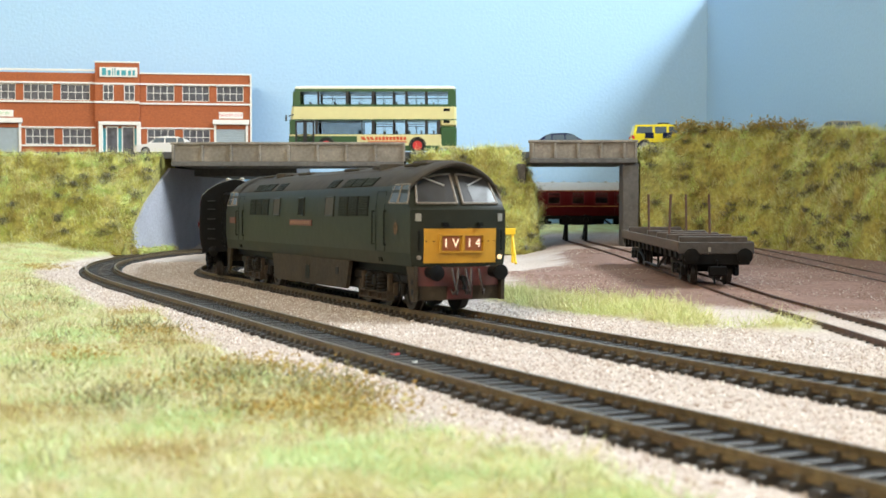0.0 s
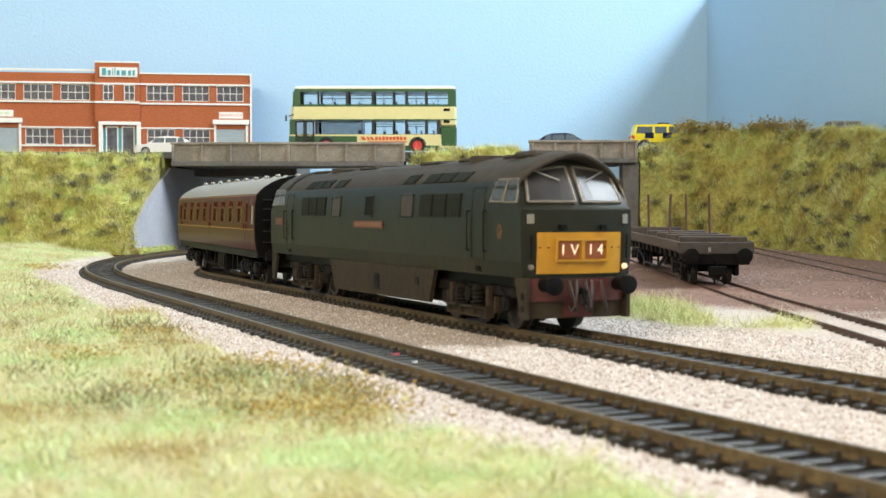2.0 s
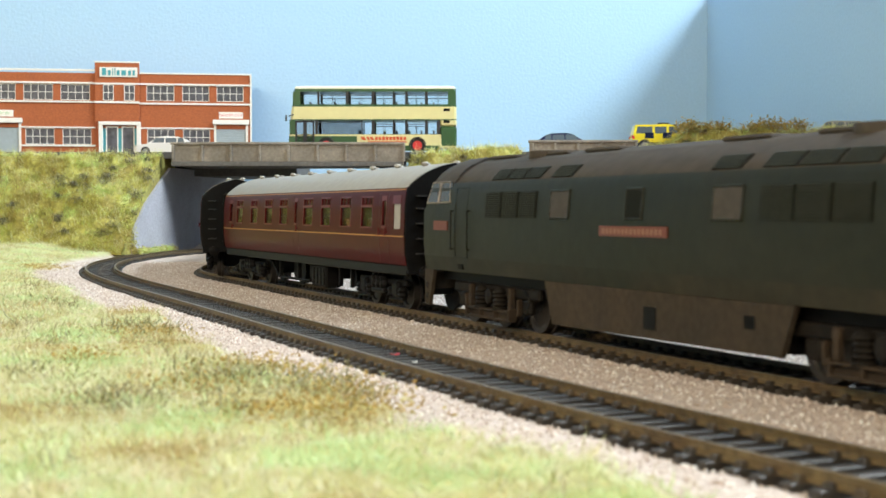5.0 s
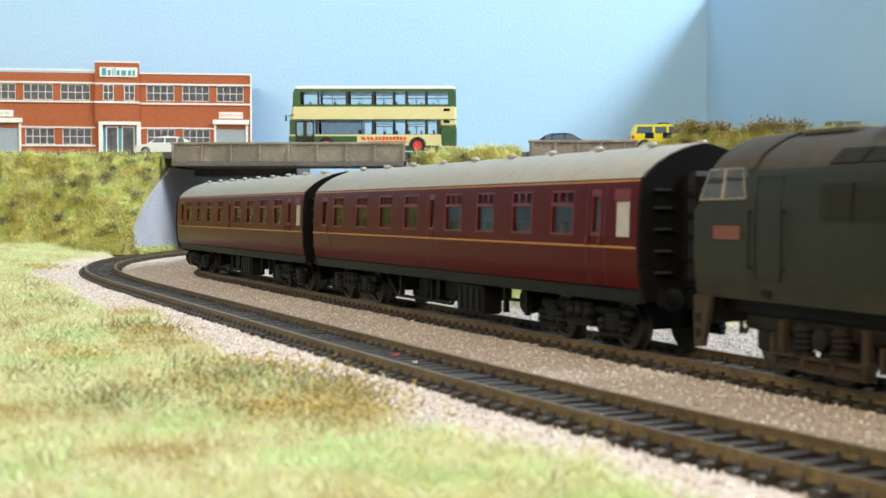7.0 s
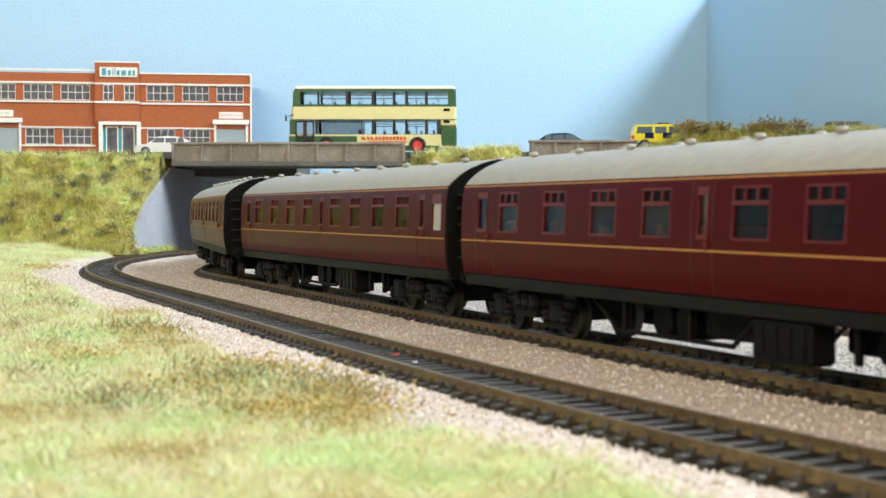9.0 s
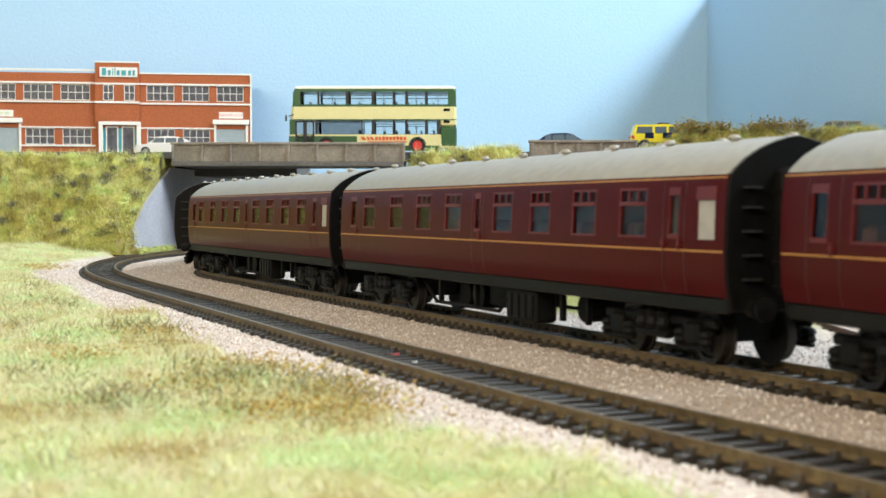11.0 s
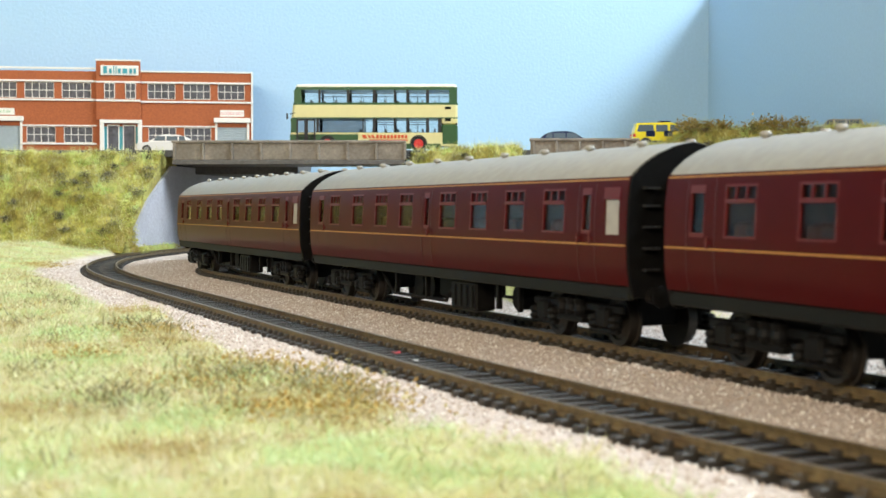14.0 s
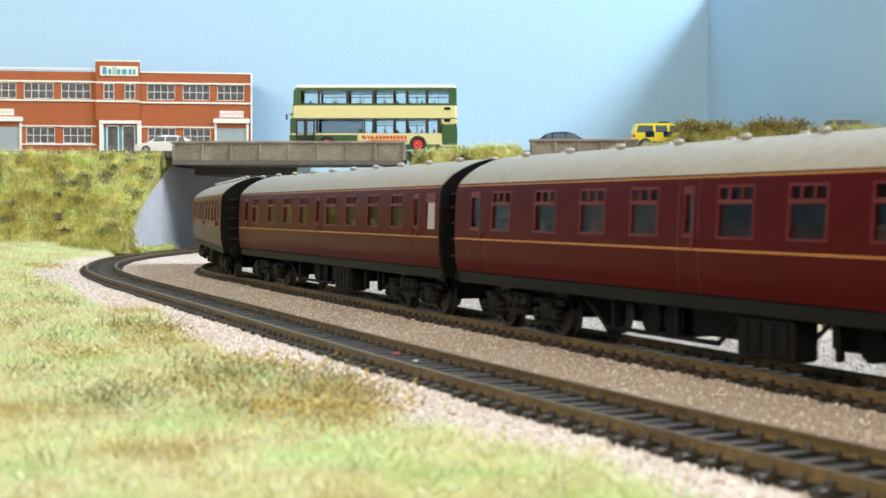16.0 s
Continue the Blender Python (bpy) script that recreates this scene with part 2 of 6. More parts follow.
def empty(name, label, category, at=(0, 0, 0), group=""):
    ob = new(name)
    ob.empty_display_size = 0.02
    ob.matrix_basis = Matrix.Translation([c * MM for c in at]) if len(at) == 3 else pose(at[0] * MM, at[1] * MM, at[2] * MM, *at[3:])
    return tagged(ob, label, category, group)


# ---- the line of the tracks ----
STEP = 5.0
ALONG = np.arange(-1000, 1951, STEP)


def lay(marks, bends, x, y, heading):
    """A line of track from its curvature (1/mm) at marks along it, through x, y at mark 0."""
    k = np.interp(ALONG, marks, bends)
    turn = np.concatenate([[0], np.cumsum((k[1:] + k[:-1]) / 2 * STEP)])
    h = radians(heading) + turn - turn[200]
    dx, dy = np.cos(h), np.sin(h)
    px = np.concatenate([[0], np.cumsum((dx[1:] + dx[:-1]) / 2 * STEP)])
    py = np.concatenate([[0], np.cumsum((dy[1:] + dy[:-1]) / 2 * STEP)])
    return px - px[200] + x, py - py[200] + y, h


INNER_LINE = lay([-1000, -330, -230, -65, -20, 0, 250, 420, 500, 560, 620, 700, 720, 970, 990, 1355, 1375, 1455, 1470, 1620, 1640, 1950],
                 [1.0e-3, 2.2e-3, 2.6e-3, 2.6e-3, -3.3e-4, -3.46e-4, 0.98e-4, -1.77e-4, 7.5e-4, -3.70e-3, -2.13e-3, -2.13e-3, 0, 0, -4.0e-3, -4.0e-3, 0, 0, -9.3e-3, -9.3e-3, 0, 0], 92.27, 257.67, 114.29)
OUTER_LINE = lay([-1000, -330, -230, -110, -70, 0, 250, 450, 650, 1300], [1.0e-3, 2.2e-3, 2.6e-3, 2.6e-3, -5.4e-4, -6.325e-4, 0.77e-4, -0.478e-4, -1.2183e-3, -1.3897e-3], 105.96, 232.15, 116.4806)
SPACING = 63.3


def on_line(g, offset=0.0, line=None):
    """The place g mm up a line from its mark, offset towards the viewer's side, and the heading up the line."""
    x, y, hd = line or INNER_LINE
    h = np.interp(g, ALONG, hd)
    return np.interp(g, ALONG, x) - math.sin(h) * offset, np.interp(g, ALONG, y) + math.cos(h) * offset, h


def straight(x0, y0, x1, y1):
    n = max(2, int(math.hypot(x1 - x0, y1 - y0) / STEP))
    return [(x0 + (x1 - x0) * i / n, y0 + (y1 - y0) * i / n) for i in range(n + 1)]


INNER = [on_line(g)[:2] for g in np.arange(-960, 1650, STEP)]
INNER_FRONT = [p for p in INNER[:-80] if p[1] < 1250]
OUTER = [on_line(g, SPACING, OUTER_LINE)[:2] for g in np.arange(-160, 1150, STEP)]
SIDING = straight(128, 60, 130, 900) + [(130 - 0.00006 * d * d, 900 + d) for d in range(5, 400, 5)]
FAR_SIDING = straight(214, 330, 240, 1110)


def rise(x, y):
    """The sidings climb gently towards the small bridge."""
    return 0.0121 * np.clip(np.asarray(y, float) - 575, 0, 720) * np.clip((np.asarray(x, float) - 62) / 40, 0, 1)


def climb(y):
    """The ground and the lines rise a little behind the bridges."""
    v = np.clip((np.asarray(y, float) - 1245) / 150, 0, 1)
    return 13.0 * v * v * (3 - 2 * v)


# ---- the room ----
def wall_panel(name, boxes, mat, label):
    s = Shape()
    for b in boxes:
        s.box(*b)
    ob = s.part(name, mat)
    ob.matrix_basis = ROOM
    return tagged(ob, label, "wall" if "wall" in name else name, kind="structure")


LOW, HIGH, WIDE, DEEP = -900, 1500, 3000, 3400
wall_panel("wall_back", [(-WIDE, 100, 0, 100, LOW, HIGH)], M["wall"], "pale sky-blue painted back wall, slightly uneven")
wall_panel("wall_right", [(0, 100, -DEEP, -1750, LOW, HIGH), (0, 100, -1750, 0, LOW, 262), (0, 100, -1750, 0, 1300, HIGH)],
           M["wall"], "sky-blue painted side wall with a window opening")
wall_panel("wall_left", [(-WIDE - 100, -WIDE, -DEEP, 100, LOW, HIGH)], M["wall"], "sky-blue painted wall")
wall_panel("wall_front", [(-WIDE, 0, -DEEP - 100, -DEEP, LOW, HIGH)], M["wall"], "sky-blue painted wall behind the viewer")
wall_panel("ceiling", [(-WIDE - 100, 100, -DEEP - 100, 100, HIGH, HIGH + 80)], M["ceiling"], "white painted ceiling")
wall_panel("floor", [(-WIDE - 100, 100, -DEEP - 100, 100, LOW - 80, LOW)], M["carpet"], "grey carpeted floor")
_w = Shape()
for q in ((-1750, -1700), (-1025, -975), (-9, -1)):
    _w.box(30, 80, q[0], q[1], 262, 1300, bevel=3)
for q in ((262, 300), (1253, 1300)):
    _w.box(32, 78, -1700, -9, q[0], q[1], bevel=3)
_win = tagged(_w.part("window_1", M["white_paint"]), "white painted window frame in the side wall", "window", kind="structure")
_win.matrix_basis = ROOM

# ---- ground ----
TRACK_PTS = np.array([p for line in (INNER, OUTER) for p in line])
SIDE_PTS = np.array(SIDING[::2] + FAR_SIDING[::2])


def near(points, x, y):
    d = np.full(x.shape, 1e9)
    for px, py in points[::3]:
        d = np.minimum(d, (x - px) ** 2 + (y - py) ** 2)
    return np.sqrt(d)


def bumps(x, y, mm, seed=0.0):
    return noise.noise(Vector((x / mm, y / mm, seed)))


def lumps(p, mm, seed=0.0):
    return noise.noise(Vector((p[0] / mm + seed, p[1] / mm, p[2] / mm)))


def step01(v):
    v = np.clip(v, 0, 1)
    return v * v * (3 - 2 * v)


def zones(x, y, wob):
    """How much grass and red dirt covers the ground at x, y."""
    outer = near(np.array(OUTER), x, y)
    inner = near(np.array(INNER), x, y)
    # which side of the outer line: the viewer's side lies below it
    ox = np.interp(y, [p[1] for p in OUTER], [p[0] for p in OUTER])
    viewer = x < ox
    grass = np.where(viewer, step01((outer - 33 + wob * 9) / 9), 0.0)
    # the tuft strip between the train's line and the siding
    ix = np.interp(y, [p[1] for p in INNER_FRONT], [p[0] for p in INNER_FRONT])
    strip = (x > ix) * step01((inner - 47 + wob * 9) / 8) * step01((92 - inner + wob * 18) / 10) * (x > ox) * step01((y - 418 + wob * 16) / 30) * step01((725 - y) / 60)
    dirt = (x > ox) * step01((inner - 66 + wob * 10) / 16) * step01((x - 22 - 52 * step01((y - 800) / 150) + wob * 14) / 26) * step01((y - 480 - wob * 30 + (x - 120) * 0.9) / 60)
    dirt = dirt * (0.35 + 0.65 * step01((1130 - y + wob * 30) / 60))
    back_grass = (x > ix + 30) * step01((y - 1300 + wob * 20) / 40)
    return np.clip(np.maximum(np.maximum(grass, strip), back_grass), 0, 1), np.clip(dirt, 0, 1)


def height(x, y, grass, n1, n2):
    ox = np.interp(y, [p[1] for p in OUTER], [p[0] for p in OUTER])
    z = -2.9 + n2 * 0.3 - 1.0 * step01((14.0 - np.minimum(near(np.array(INNER), x, y), near(np.array(OUTER), x, y))) / 3)
    viewer = x < ox
    z = z + np.where(viewer, grass * (2.2 + n1 * 3.0 + n2 * 1.2), grass * (1.0 + n2))
    z = z + np.where(viewer & (y > 780), step01((y - 850) / 220) * step01((ox - x - 40) / 60) * 7, 0)
    return z + climb(y) + rise(x, y)


GX, GY = np.arange(-860, 431, 5.0), np.arange(-830, 1556, 5.0)
gx, gy = np.meshgrid(GX, GY)
gy = np.minimum(gy, 1498 + (gx - 284.6) * math.tan(radians(YAW)))      # up to the back wall
n1 = np.array([[bumps(x, y, 70) for x in GX] for y in GY])
n2 = np.array([[bumps(x, y, 14, 3.7) for x in GX] for y in GY])
wob = n1 * 0.9 + n2 * 0.8
g_grass, g_dirt = zones(gx, gy, wob)
g_z = height(gx, gy, g_grass, n1, n2) + 0.55 * g_dirt
nx_, ny_ = len(GX), len(GY)
_idx = np.arange(nx_ * ny_).reshape(ny_, nx_)
_me = bpy.data.meshes.new("ground")
_me.from_pydata(np.stack([gx, gy, g_z], -1).reshape(-1, 3) * MM, [], np.stack([_idx[:-1, :-1], _idx[:-1, 1:], _idx[1:, 1:], _idx[1:, :-1]], -1).reshape(-1, 4).tolist())
g_bed = step01((12.8 - np.minimum(near(np.array(INNER), gx, gy), near(np.array(OUTER), gx, gy))) / 4)
for key, arr in (("grass", g_grass), ("dirt", g_dirt), ("bed", g_bed)):
    at_ = _me.attributes.new(key, "FLOAT", "POINT")
    at_.data.foreach_set("value", arr.reshape(-1).astype(np.float32))
_me.polygons.foreach_set("use_smooth", [True] * len(_me.polygons))


def ground_material():
    m = material("scenic_ground", (0.5, 0.42, 0.35), 0.9)
    nt = m.node_tree
    bsdf = nt.nodes["Principled BSDF"]
    co = nt.nodes.new("ShaderNodeTexCoord").outputs["Object"]

    def fine(mm, stops, detail=5):
        n = nt.nodes.new("ShaderNodeTexNoise")
        n.inputs["Scale"].default_value, n.inputs["Detail"].default_value = 1000 / mm, detail
        nt.links.new(co, n.inputs["Vector"])
        r = nt.nodes.new("ShaderNodeValToRGB")
        while len(r.color_ramp.elements) < len(stops):
            r.color_ramp.elements.new(0.5)
        for e, (p, c) in zip(r.color_ramp.elements, stops):
            e.position, e.color = p, (*c, 1)
        nt.links.new(n.outputs["Fac"], r.inputs[0])
        return r.outputs[0], n.outputs["Fac"]

    def mix(a, b, f, mode="MIX"):
        x = nt.nodes.new("ShaderNodeMix")
        x.data_type, x.blend_type = "RGBA", mode
        nt.links.new(a, x.inputs[6])
        nt.links.new(b, x.inputs[7])
        if isinstance(f, float):
            x.inputs[0].default_value = f
        else:
            nt.links.new(f, x.inputs[0])
        return x.outputs[2]

    def attr(name):
        a = nt.nodes.new("ShaderNodeAttribute")
        a.attribute_name = name
        return a.outputs["Fac"]

    stone, relief = fine(1.1, [(0.30, (0.40, 0.325, 0.285)), (0.5, (0.55, 0.48, 0.44)), (0.7, (0.68, 0.625, 0.59))], 3)
    tone, _ = fine(90, [(0.35, (0.92, 0.86, 0.80)), (0.65, (1.05, 1.03, 1.02))])
    stone = mix(stone, tone, 1.0, "MULTIPLY")
    dirt, _ = fine(2.5, [(0.3, (0.19, 0.108, 0.082)), (0.55, (0.27, 0.165, 0.130)), (0.75, (0.37, 0.25, 0.20))])
    dirt2, _ = fine(60, [(0.35, (0.82, 0.76, 0.72)), (0.65, (1.12, 1.08, 1.08))])
    dirt = mix(dirt, dirt2, 1.0, "MULTIPLY")
    turf, _ = fine(16, [(0.3, (0.34, 0.27, 0.10)), (0.5, (0.50, 0.49, 0.20)), (0.68, (0.50, 0.58, 0.28))])
    # track bed: oily dirt, toned darker still for the shadow between sleepers
    oily_shade, _ = fine(3, [(0.33, (0.07, 0.058, 0.048)), (0.52, (0.16, 0.135, 0.115)), (0.68, (0.40, 0.35, 0.31))])
    stone = mix(stone, oily_shade, attr("bed"))
    c = mix(mix(stone, dirt, attr("dirt")), turf, attr("grass"))
    nt.links.new(c, bsdf.inputs["Base Color"])
    b = nt.nodes.new("ShaderNodeBump")
    b.inputs["Strength"].default_value, b.inputs["Distance"].default_value = 0.9, 0.0007
    nt.links.new(relief, b.inputs["Height"])
    nt.links.new(b.outputs[0], bsdf.inputs["Normal"])
    return m


_me.materials.append(ground_material())
tagged(new("ground", _me), "scenic baseboard with pale ballast, red dirt and turf", "ground", kind="structure")
_b = Shape().box(-860, 430, -830, 1335, -60, -14)
tagged(_b.part("baseboard", M["wood"]), "timber baseboard under the scenery", "baseboard", kind="structure")


# ---- banks of earth, with a grass face ----
ROAD_Z = 85.0
BANK_FACES = []


def embankment(name, foot, crest, label, rows=26, cols=90, rough=5.0):
    """A bank between a foot line and a crest line, with a turfed top that runs back from the crest."""
    def along(line, t):
        pts = [Vector(p) for p in line]
        d = [0]
        for a, b in zip(pts, pts[1:]):
            d.append(d[-1] + (b - a).length)
        w = t * d[-1]
        for i in range(len(pts) - 1):
            if w <= d[i + 1] or i == len(pts) - 2:
                return pts[i].lerp(pts[i + 1], (w - d[i]) / max(1e-6, d[i + 1] - d[i]))
    v, f = [], []
    for j in range(cols + 1):
        a, b = along(foot, j / cols), along(crest, j / cols)
        out = Vector((b.x - a.x, b.y - a.y, 0)).normalized()
        for i in range(rows + 1):
            t = i / rows
            p = a.lerp(b, t)
            bulge = math.sin(t * math.pi) * 4
            r = (lumps(p, 38, 1.3) * 1.5 + lumps(p, 17, 9.1) * 1.5 + lumps(p, 8, 4.3) * 0.6) * rough * min(1, 0.25 + t * 2)
            p = p - out * (bulge + r) + Vector((0, 0, r * 0.5 * t))
            v.append(p)
        v.append(b + out * 22 + Vector((0, 0, 1.5 * bumps(b.x, b.y, 20))))
        e = b + out * 40
        v.append(Vector((e.x, e.y, ROAD_Z - 3)))
        v.append(Vector((e.x, e.y, -3)))
    w = rows + 4
    for j in range(cols):
        for i in range(w - 1):
            f.append((j * w + i, (j + 1) * w + i, (j + 1) * w + i + 1, j * w + i + 1))
            if i <= rows:
                BANK_FACES.append([v[k] for k in f[-1]])
    for j in (0, cols):
        f.append(tuple(j * w + i for i in range(w)))
    s = Shape().add(v, f)
    ob = s.part(name, M["turf"], smooth=True)
    return tagged(ob, label, "embankment", kind="structure")


M["turf"] = material("bank_turf", (0.36, 0.34, 0.09), 0.95, grain=0.4, grain_mm=3, stain=0.8, stain_mm=22, stain_colour=(0.20, 0.15, 0.045), bump=0.6)
embankment("embankment_west", [(-680, 1060, 1), (-446, 1124, 1), (-330, 1130, 1), (-255, 1097, -1)], [(-680, 1105, 80), (-446, 1168, 81), (-330, 1182, 80.5), (-243, 1196, 79.5)],
           "steep grass embankment carrying the factory yard", cols=150)
embankment("embankment_middle", [(-42, 1190, -2), (-34, 1158, -2), (32, 1146, -2), (70, 1148, -2), (82, 1160, -2), (82, 1200, -2)], [(-30, 1210, 82.5), (-26, 1192, 83), (20, 1184, 85), (60, 1182, 85.5), (67, 1190, 87), (67, 1212, 86)],
           "steep grassy bank between the two bridges", cols=70)
embankment("embankment_east", [(165, 1146, -2), (215, 1150, -2), (258, 1112, -2), (272, 980, -2), (284, 840, -2), (294, 690, -2)],
           [(164, 1172, 82), (184, 1180, 90), (215, 1190, 102), (286, 1150, 100), (312, 990, 90), (322, 850, 87), (332, 690, 85)],
           "tall overgrown grass bank beside the sidings", cols=220, rough=6.5)

# ---- road on the bank ----
_r = Shape().box(-680, 310, 1205, 1290, ROAD_Z - 6, ROAD_Z, bevel=0.5)
tagged(_r.part("road", M["tarmac"]), "grey tarmac road on the embankment", "road", kind="structure")
_y = Shape().box(-560, -244, 1290.5, 1374, ROAD_Z - 80, ROAD_Z - 0.6)
tagged(_y.part("pavement", M["tarmac"]), "grey factory yard behind the road", "yard", kind="structure")


# ---- bridges ----
def bridge(name, x0, x1, y, top, bottom, ribs, label):
    b = empty(name, label, "bridge", (0, 0, 0))
    Shape().box(x0, x1, y, y + 5, bottom + 4, top - 2.4, bevel=0.3).part("girder", M["concrete"], b)
    Shape().box(x0 - 0.8, x1 + 0.8, y - 1.6, y + 6.6, top - 2.4, top, bevel=0.5).part("coping", M["concrete"], b)
    Shape().box(x0, x1, y - 1.6, y + 6, bottom, bottom + 4, bevel=0.5).part("flange", M["concrete_dark"], b)
    for r in ribs:
        Shape().box(r - 1.1, r + 1.1, y - 1.9, y + 0.02, bottom + 4, top - 2.4, bevel=0.35).part("rib", M["concrete"], b)
    Shape().box(x0 + 0.5, x1 - 0.5, y + 6, 1290, bottom + 1, ROAD_Z - 6.1).part("deck", M["concrete_dark"], b)
    Shape().box(x0, x1, 1284, 1289, ROAD_Z + 0.1, top - 4, bevel=0.5).part("parapet", M["concrete_dark"], b)
    return b


bridge("road_bridge", -232.5, -33.5, 1190, 92.7, 72.0, [-231 + 24.7 * i for i in range(9)], "stained concrete road bridge over the main line")
bridge("small_bridge", 71.8, 161, 1152, 92.6, 73.6, [74, 93, 112, 131, 150, 159.5], "short stained concrete bridge over the siding")


def abutment():
    """Rendered wing wall and the abutment behind it, following the line under the bridge."""
    s = Shape()
    path = [(-249, 1120, 16), (-246.5, 1152, 40), (-241, 1192, 60), (-238, 1216, 71.5), (-235, 1260, 71.8), (-226, 1330, 71.8), (-205, 1420, 71.8)]
    ring = []
    for (x, y, z), (x2, y2, _) in zip(path, path[1:] + [(-180, 1500, 0)]):
        d = Vector((x2 - x, y2 - y, 0)).normalized()
        o = Vector((-d.y, d.x, 0)) * 8
        ring.append([(x, y, -4), (x, y, z), (x + o.x, y + o.y, z), (x + o.x, y + o.y, -4)])
    s.rings(ring)
    return tagged(s.part("abutment", M["render"]), "rough white rendered wing wall under the bridge", "retaining wall", kind="structure")


abutment()
_p = Shape().box(149.8, 163, 1156, 1182, -4, 73.5, bevel=0.6).box(163.2, 168, 1168, 1284, -4, 73.4, bevel=0.6)
tagged(_p.part("abutment_siding", M["concrete_dark"]), "dark concrete abutment of the small bridge", "retaining wall", kind="structure")
_p = Shape().box(62, 70, 1172, 1284, -4, 73.5, bevel=0.6)
tagged(_p.part("abutment_middle", M["concrete_dark"]), "dark concrete abutment of the small bridge", "retaining wall", kind="structure")
_p = Shape().box(-33, -26, 1196, 1284, -4, 71.9, bevel=0.6)
tagged(_p.part("abutment_main", M["concrete_dark"]), "dark concrete abutment of the road bridge", "retaining wall", kind="structure")
_p = Shape().box(-243.5, -136, 1290.5, 1420, 66, ROAD_Z - 0.6, bevel=0.4)
tagged(_p.part("yard_deck", M["concrete_dark"]), "dark slab carrying the factory yard over the line", "slab", kind="structure")


# ---- tracks ----
def frames_of(line, siding=False):
    out = []
    for i, p in enumerate(line):
        a, b = line[max(0, i - 1)], line[min(len(line) - 1, i + 1)]
        d = Vector((b[0] - a[0], b[1] - a[1], 0)).normalized()
        out.append((Vector((p[0], p[1], float(climb(p[1]) + (rise(p[0], p[1]) if siding else 0)))), d, Vector((-d.y, d.x, 0))))
    return out


def resample(line, gap):
    d = [0]
    for a, b in zip(line, line[1:]):
        d.append(d[-1] + math.hypot(b[0] - a[0], b[1] - a[1]))
    n = int(d[-1] / gap)
    s = np.linspace(0, n * gap, n + 1)
    return list(zip(np.interp(s, d, [p[0] for p in line]), np.interp(s, d, [p[1] for p in line])))


SLEEPER_MESH = Shape().box(-1.15, 1.15, -12.6, 12.6, -4.4, -2.05, bevel=0.25).mesh("sleeper", [M["sleeper"]])


def track(name, line, label, z=0.0, gap=5.9, siding=False, steel="rail"):
    t = tagged(new(name), label, "railway track", kind="structure")
    t.empty_display_size = 0.02
    fr = frames_of(line, siding)
    for side in (8.65, -8.65):
        rings = []
        for p, d, n in fr:
            c = p + n * side
            rings.append([c + n * a + Vector((0, 0, z + h)) for a, h in ((-0.95, -2.1), (0.95, -2.1), (0.95, -1.75), (0.26, -1.5), (0.26, -0.7), (0.5, -0.48), (0.5, -0.04), (0.4, 0), (-0.4, 0),
                                                                         (-0.5, -0.04), (-0.5, -0.48), (-0.26, -0.7), (-0.26, -1.5), (-0.95, -1.75))])
        s = Shape().rings(rings)
        s.i = [1 if (k % 14) == 7 and k < 14 * (len(rings) - 1) else 0 for k in range(len(s.f))]
        s.part("rail", [M[steel], M["rail_top"] if steel == "rail" else M[steel]], t)
    rng = random.Random(len(line))
    chairs, rest = Shape(), Shape()
    corners = [(u, v, h) for u in (-1.15, 1.15) for v in (-12.6, 12.6) for h in (-4.4, -2.05)]
    for p, d, n in frames_of(resample(line, gap), siding):
        turn = rng.uniform(-1.5, 1.5)
        up = rng.uniform(-0.12, 0.12)
        if 140 < p.y < 1235:
            place("sleeper", SLEEPER_MESH, t, (p.x, p.y, p.z + z + up, 0, 0, math.degrees(math.atan2(d.y, d.x)) + turn))
        else:
            rest.add([p + d * u + n * v + Vector((0, 0, z + up + h)) for u, v, h in corners], [(0, 1, 3, 2), (4, 6, 7, 5), (0, 4, 5, 1), (2, 3, 7, 6), (0, 2, 6, 4), (1, 5, 7, 3)])
        for side in (8.65, -8.65):
            for q in (-1.35, 1.35):
                c = p + n * (side + q)
                ring = [[c + d * (u * k) + n * (v * k) + Vector((0, 0, z + h)) for u, v in ((-0.95, -0.75), (0.95, -0.75), (0.95, 0.75), (-0.95, 0.75))] for h, k in ((-2.3, 1.0), (-1.75, 0.95), (-1.15, 0.55))]
                chairs.rings(ring)
    if rest.v:
        tagged(rest.part("sleeper", M["sleeper"], t), kind="stuff")
    tagged(chairs.part("rail_chair", M["chair"], t), kind="stuff")
    return t


track("outer_track", OUTER, "brown weathered rails on black sleepers in pale ballast")
track("inner_track", INNER, "brown weathered rails on black sleepers carrying the train")
track("siding_track", SIDING, "rusty siding rails sunk in red dirt", z=-1.2, gap=7.6, siding=True, steel="rust_rail")
track("far_siding_track", FAR_SIDING, "rusty siding rails below the grass bank", z=-1.75, gap=7.6, siding=True, steel="rust_rail")


# ---- bodies of vehicles ----
def curve_of(pairs):
    zs, ws = [p[0] for p in pairs], [p[1] for p in pairs]
    return lambda z: float(np.interp(z, zs, ws))


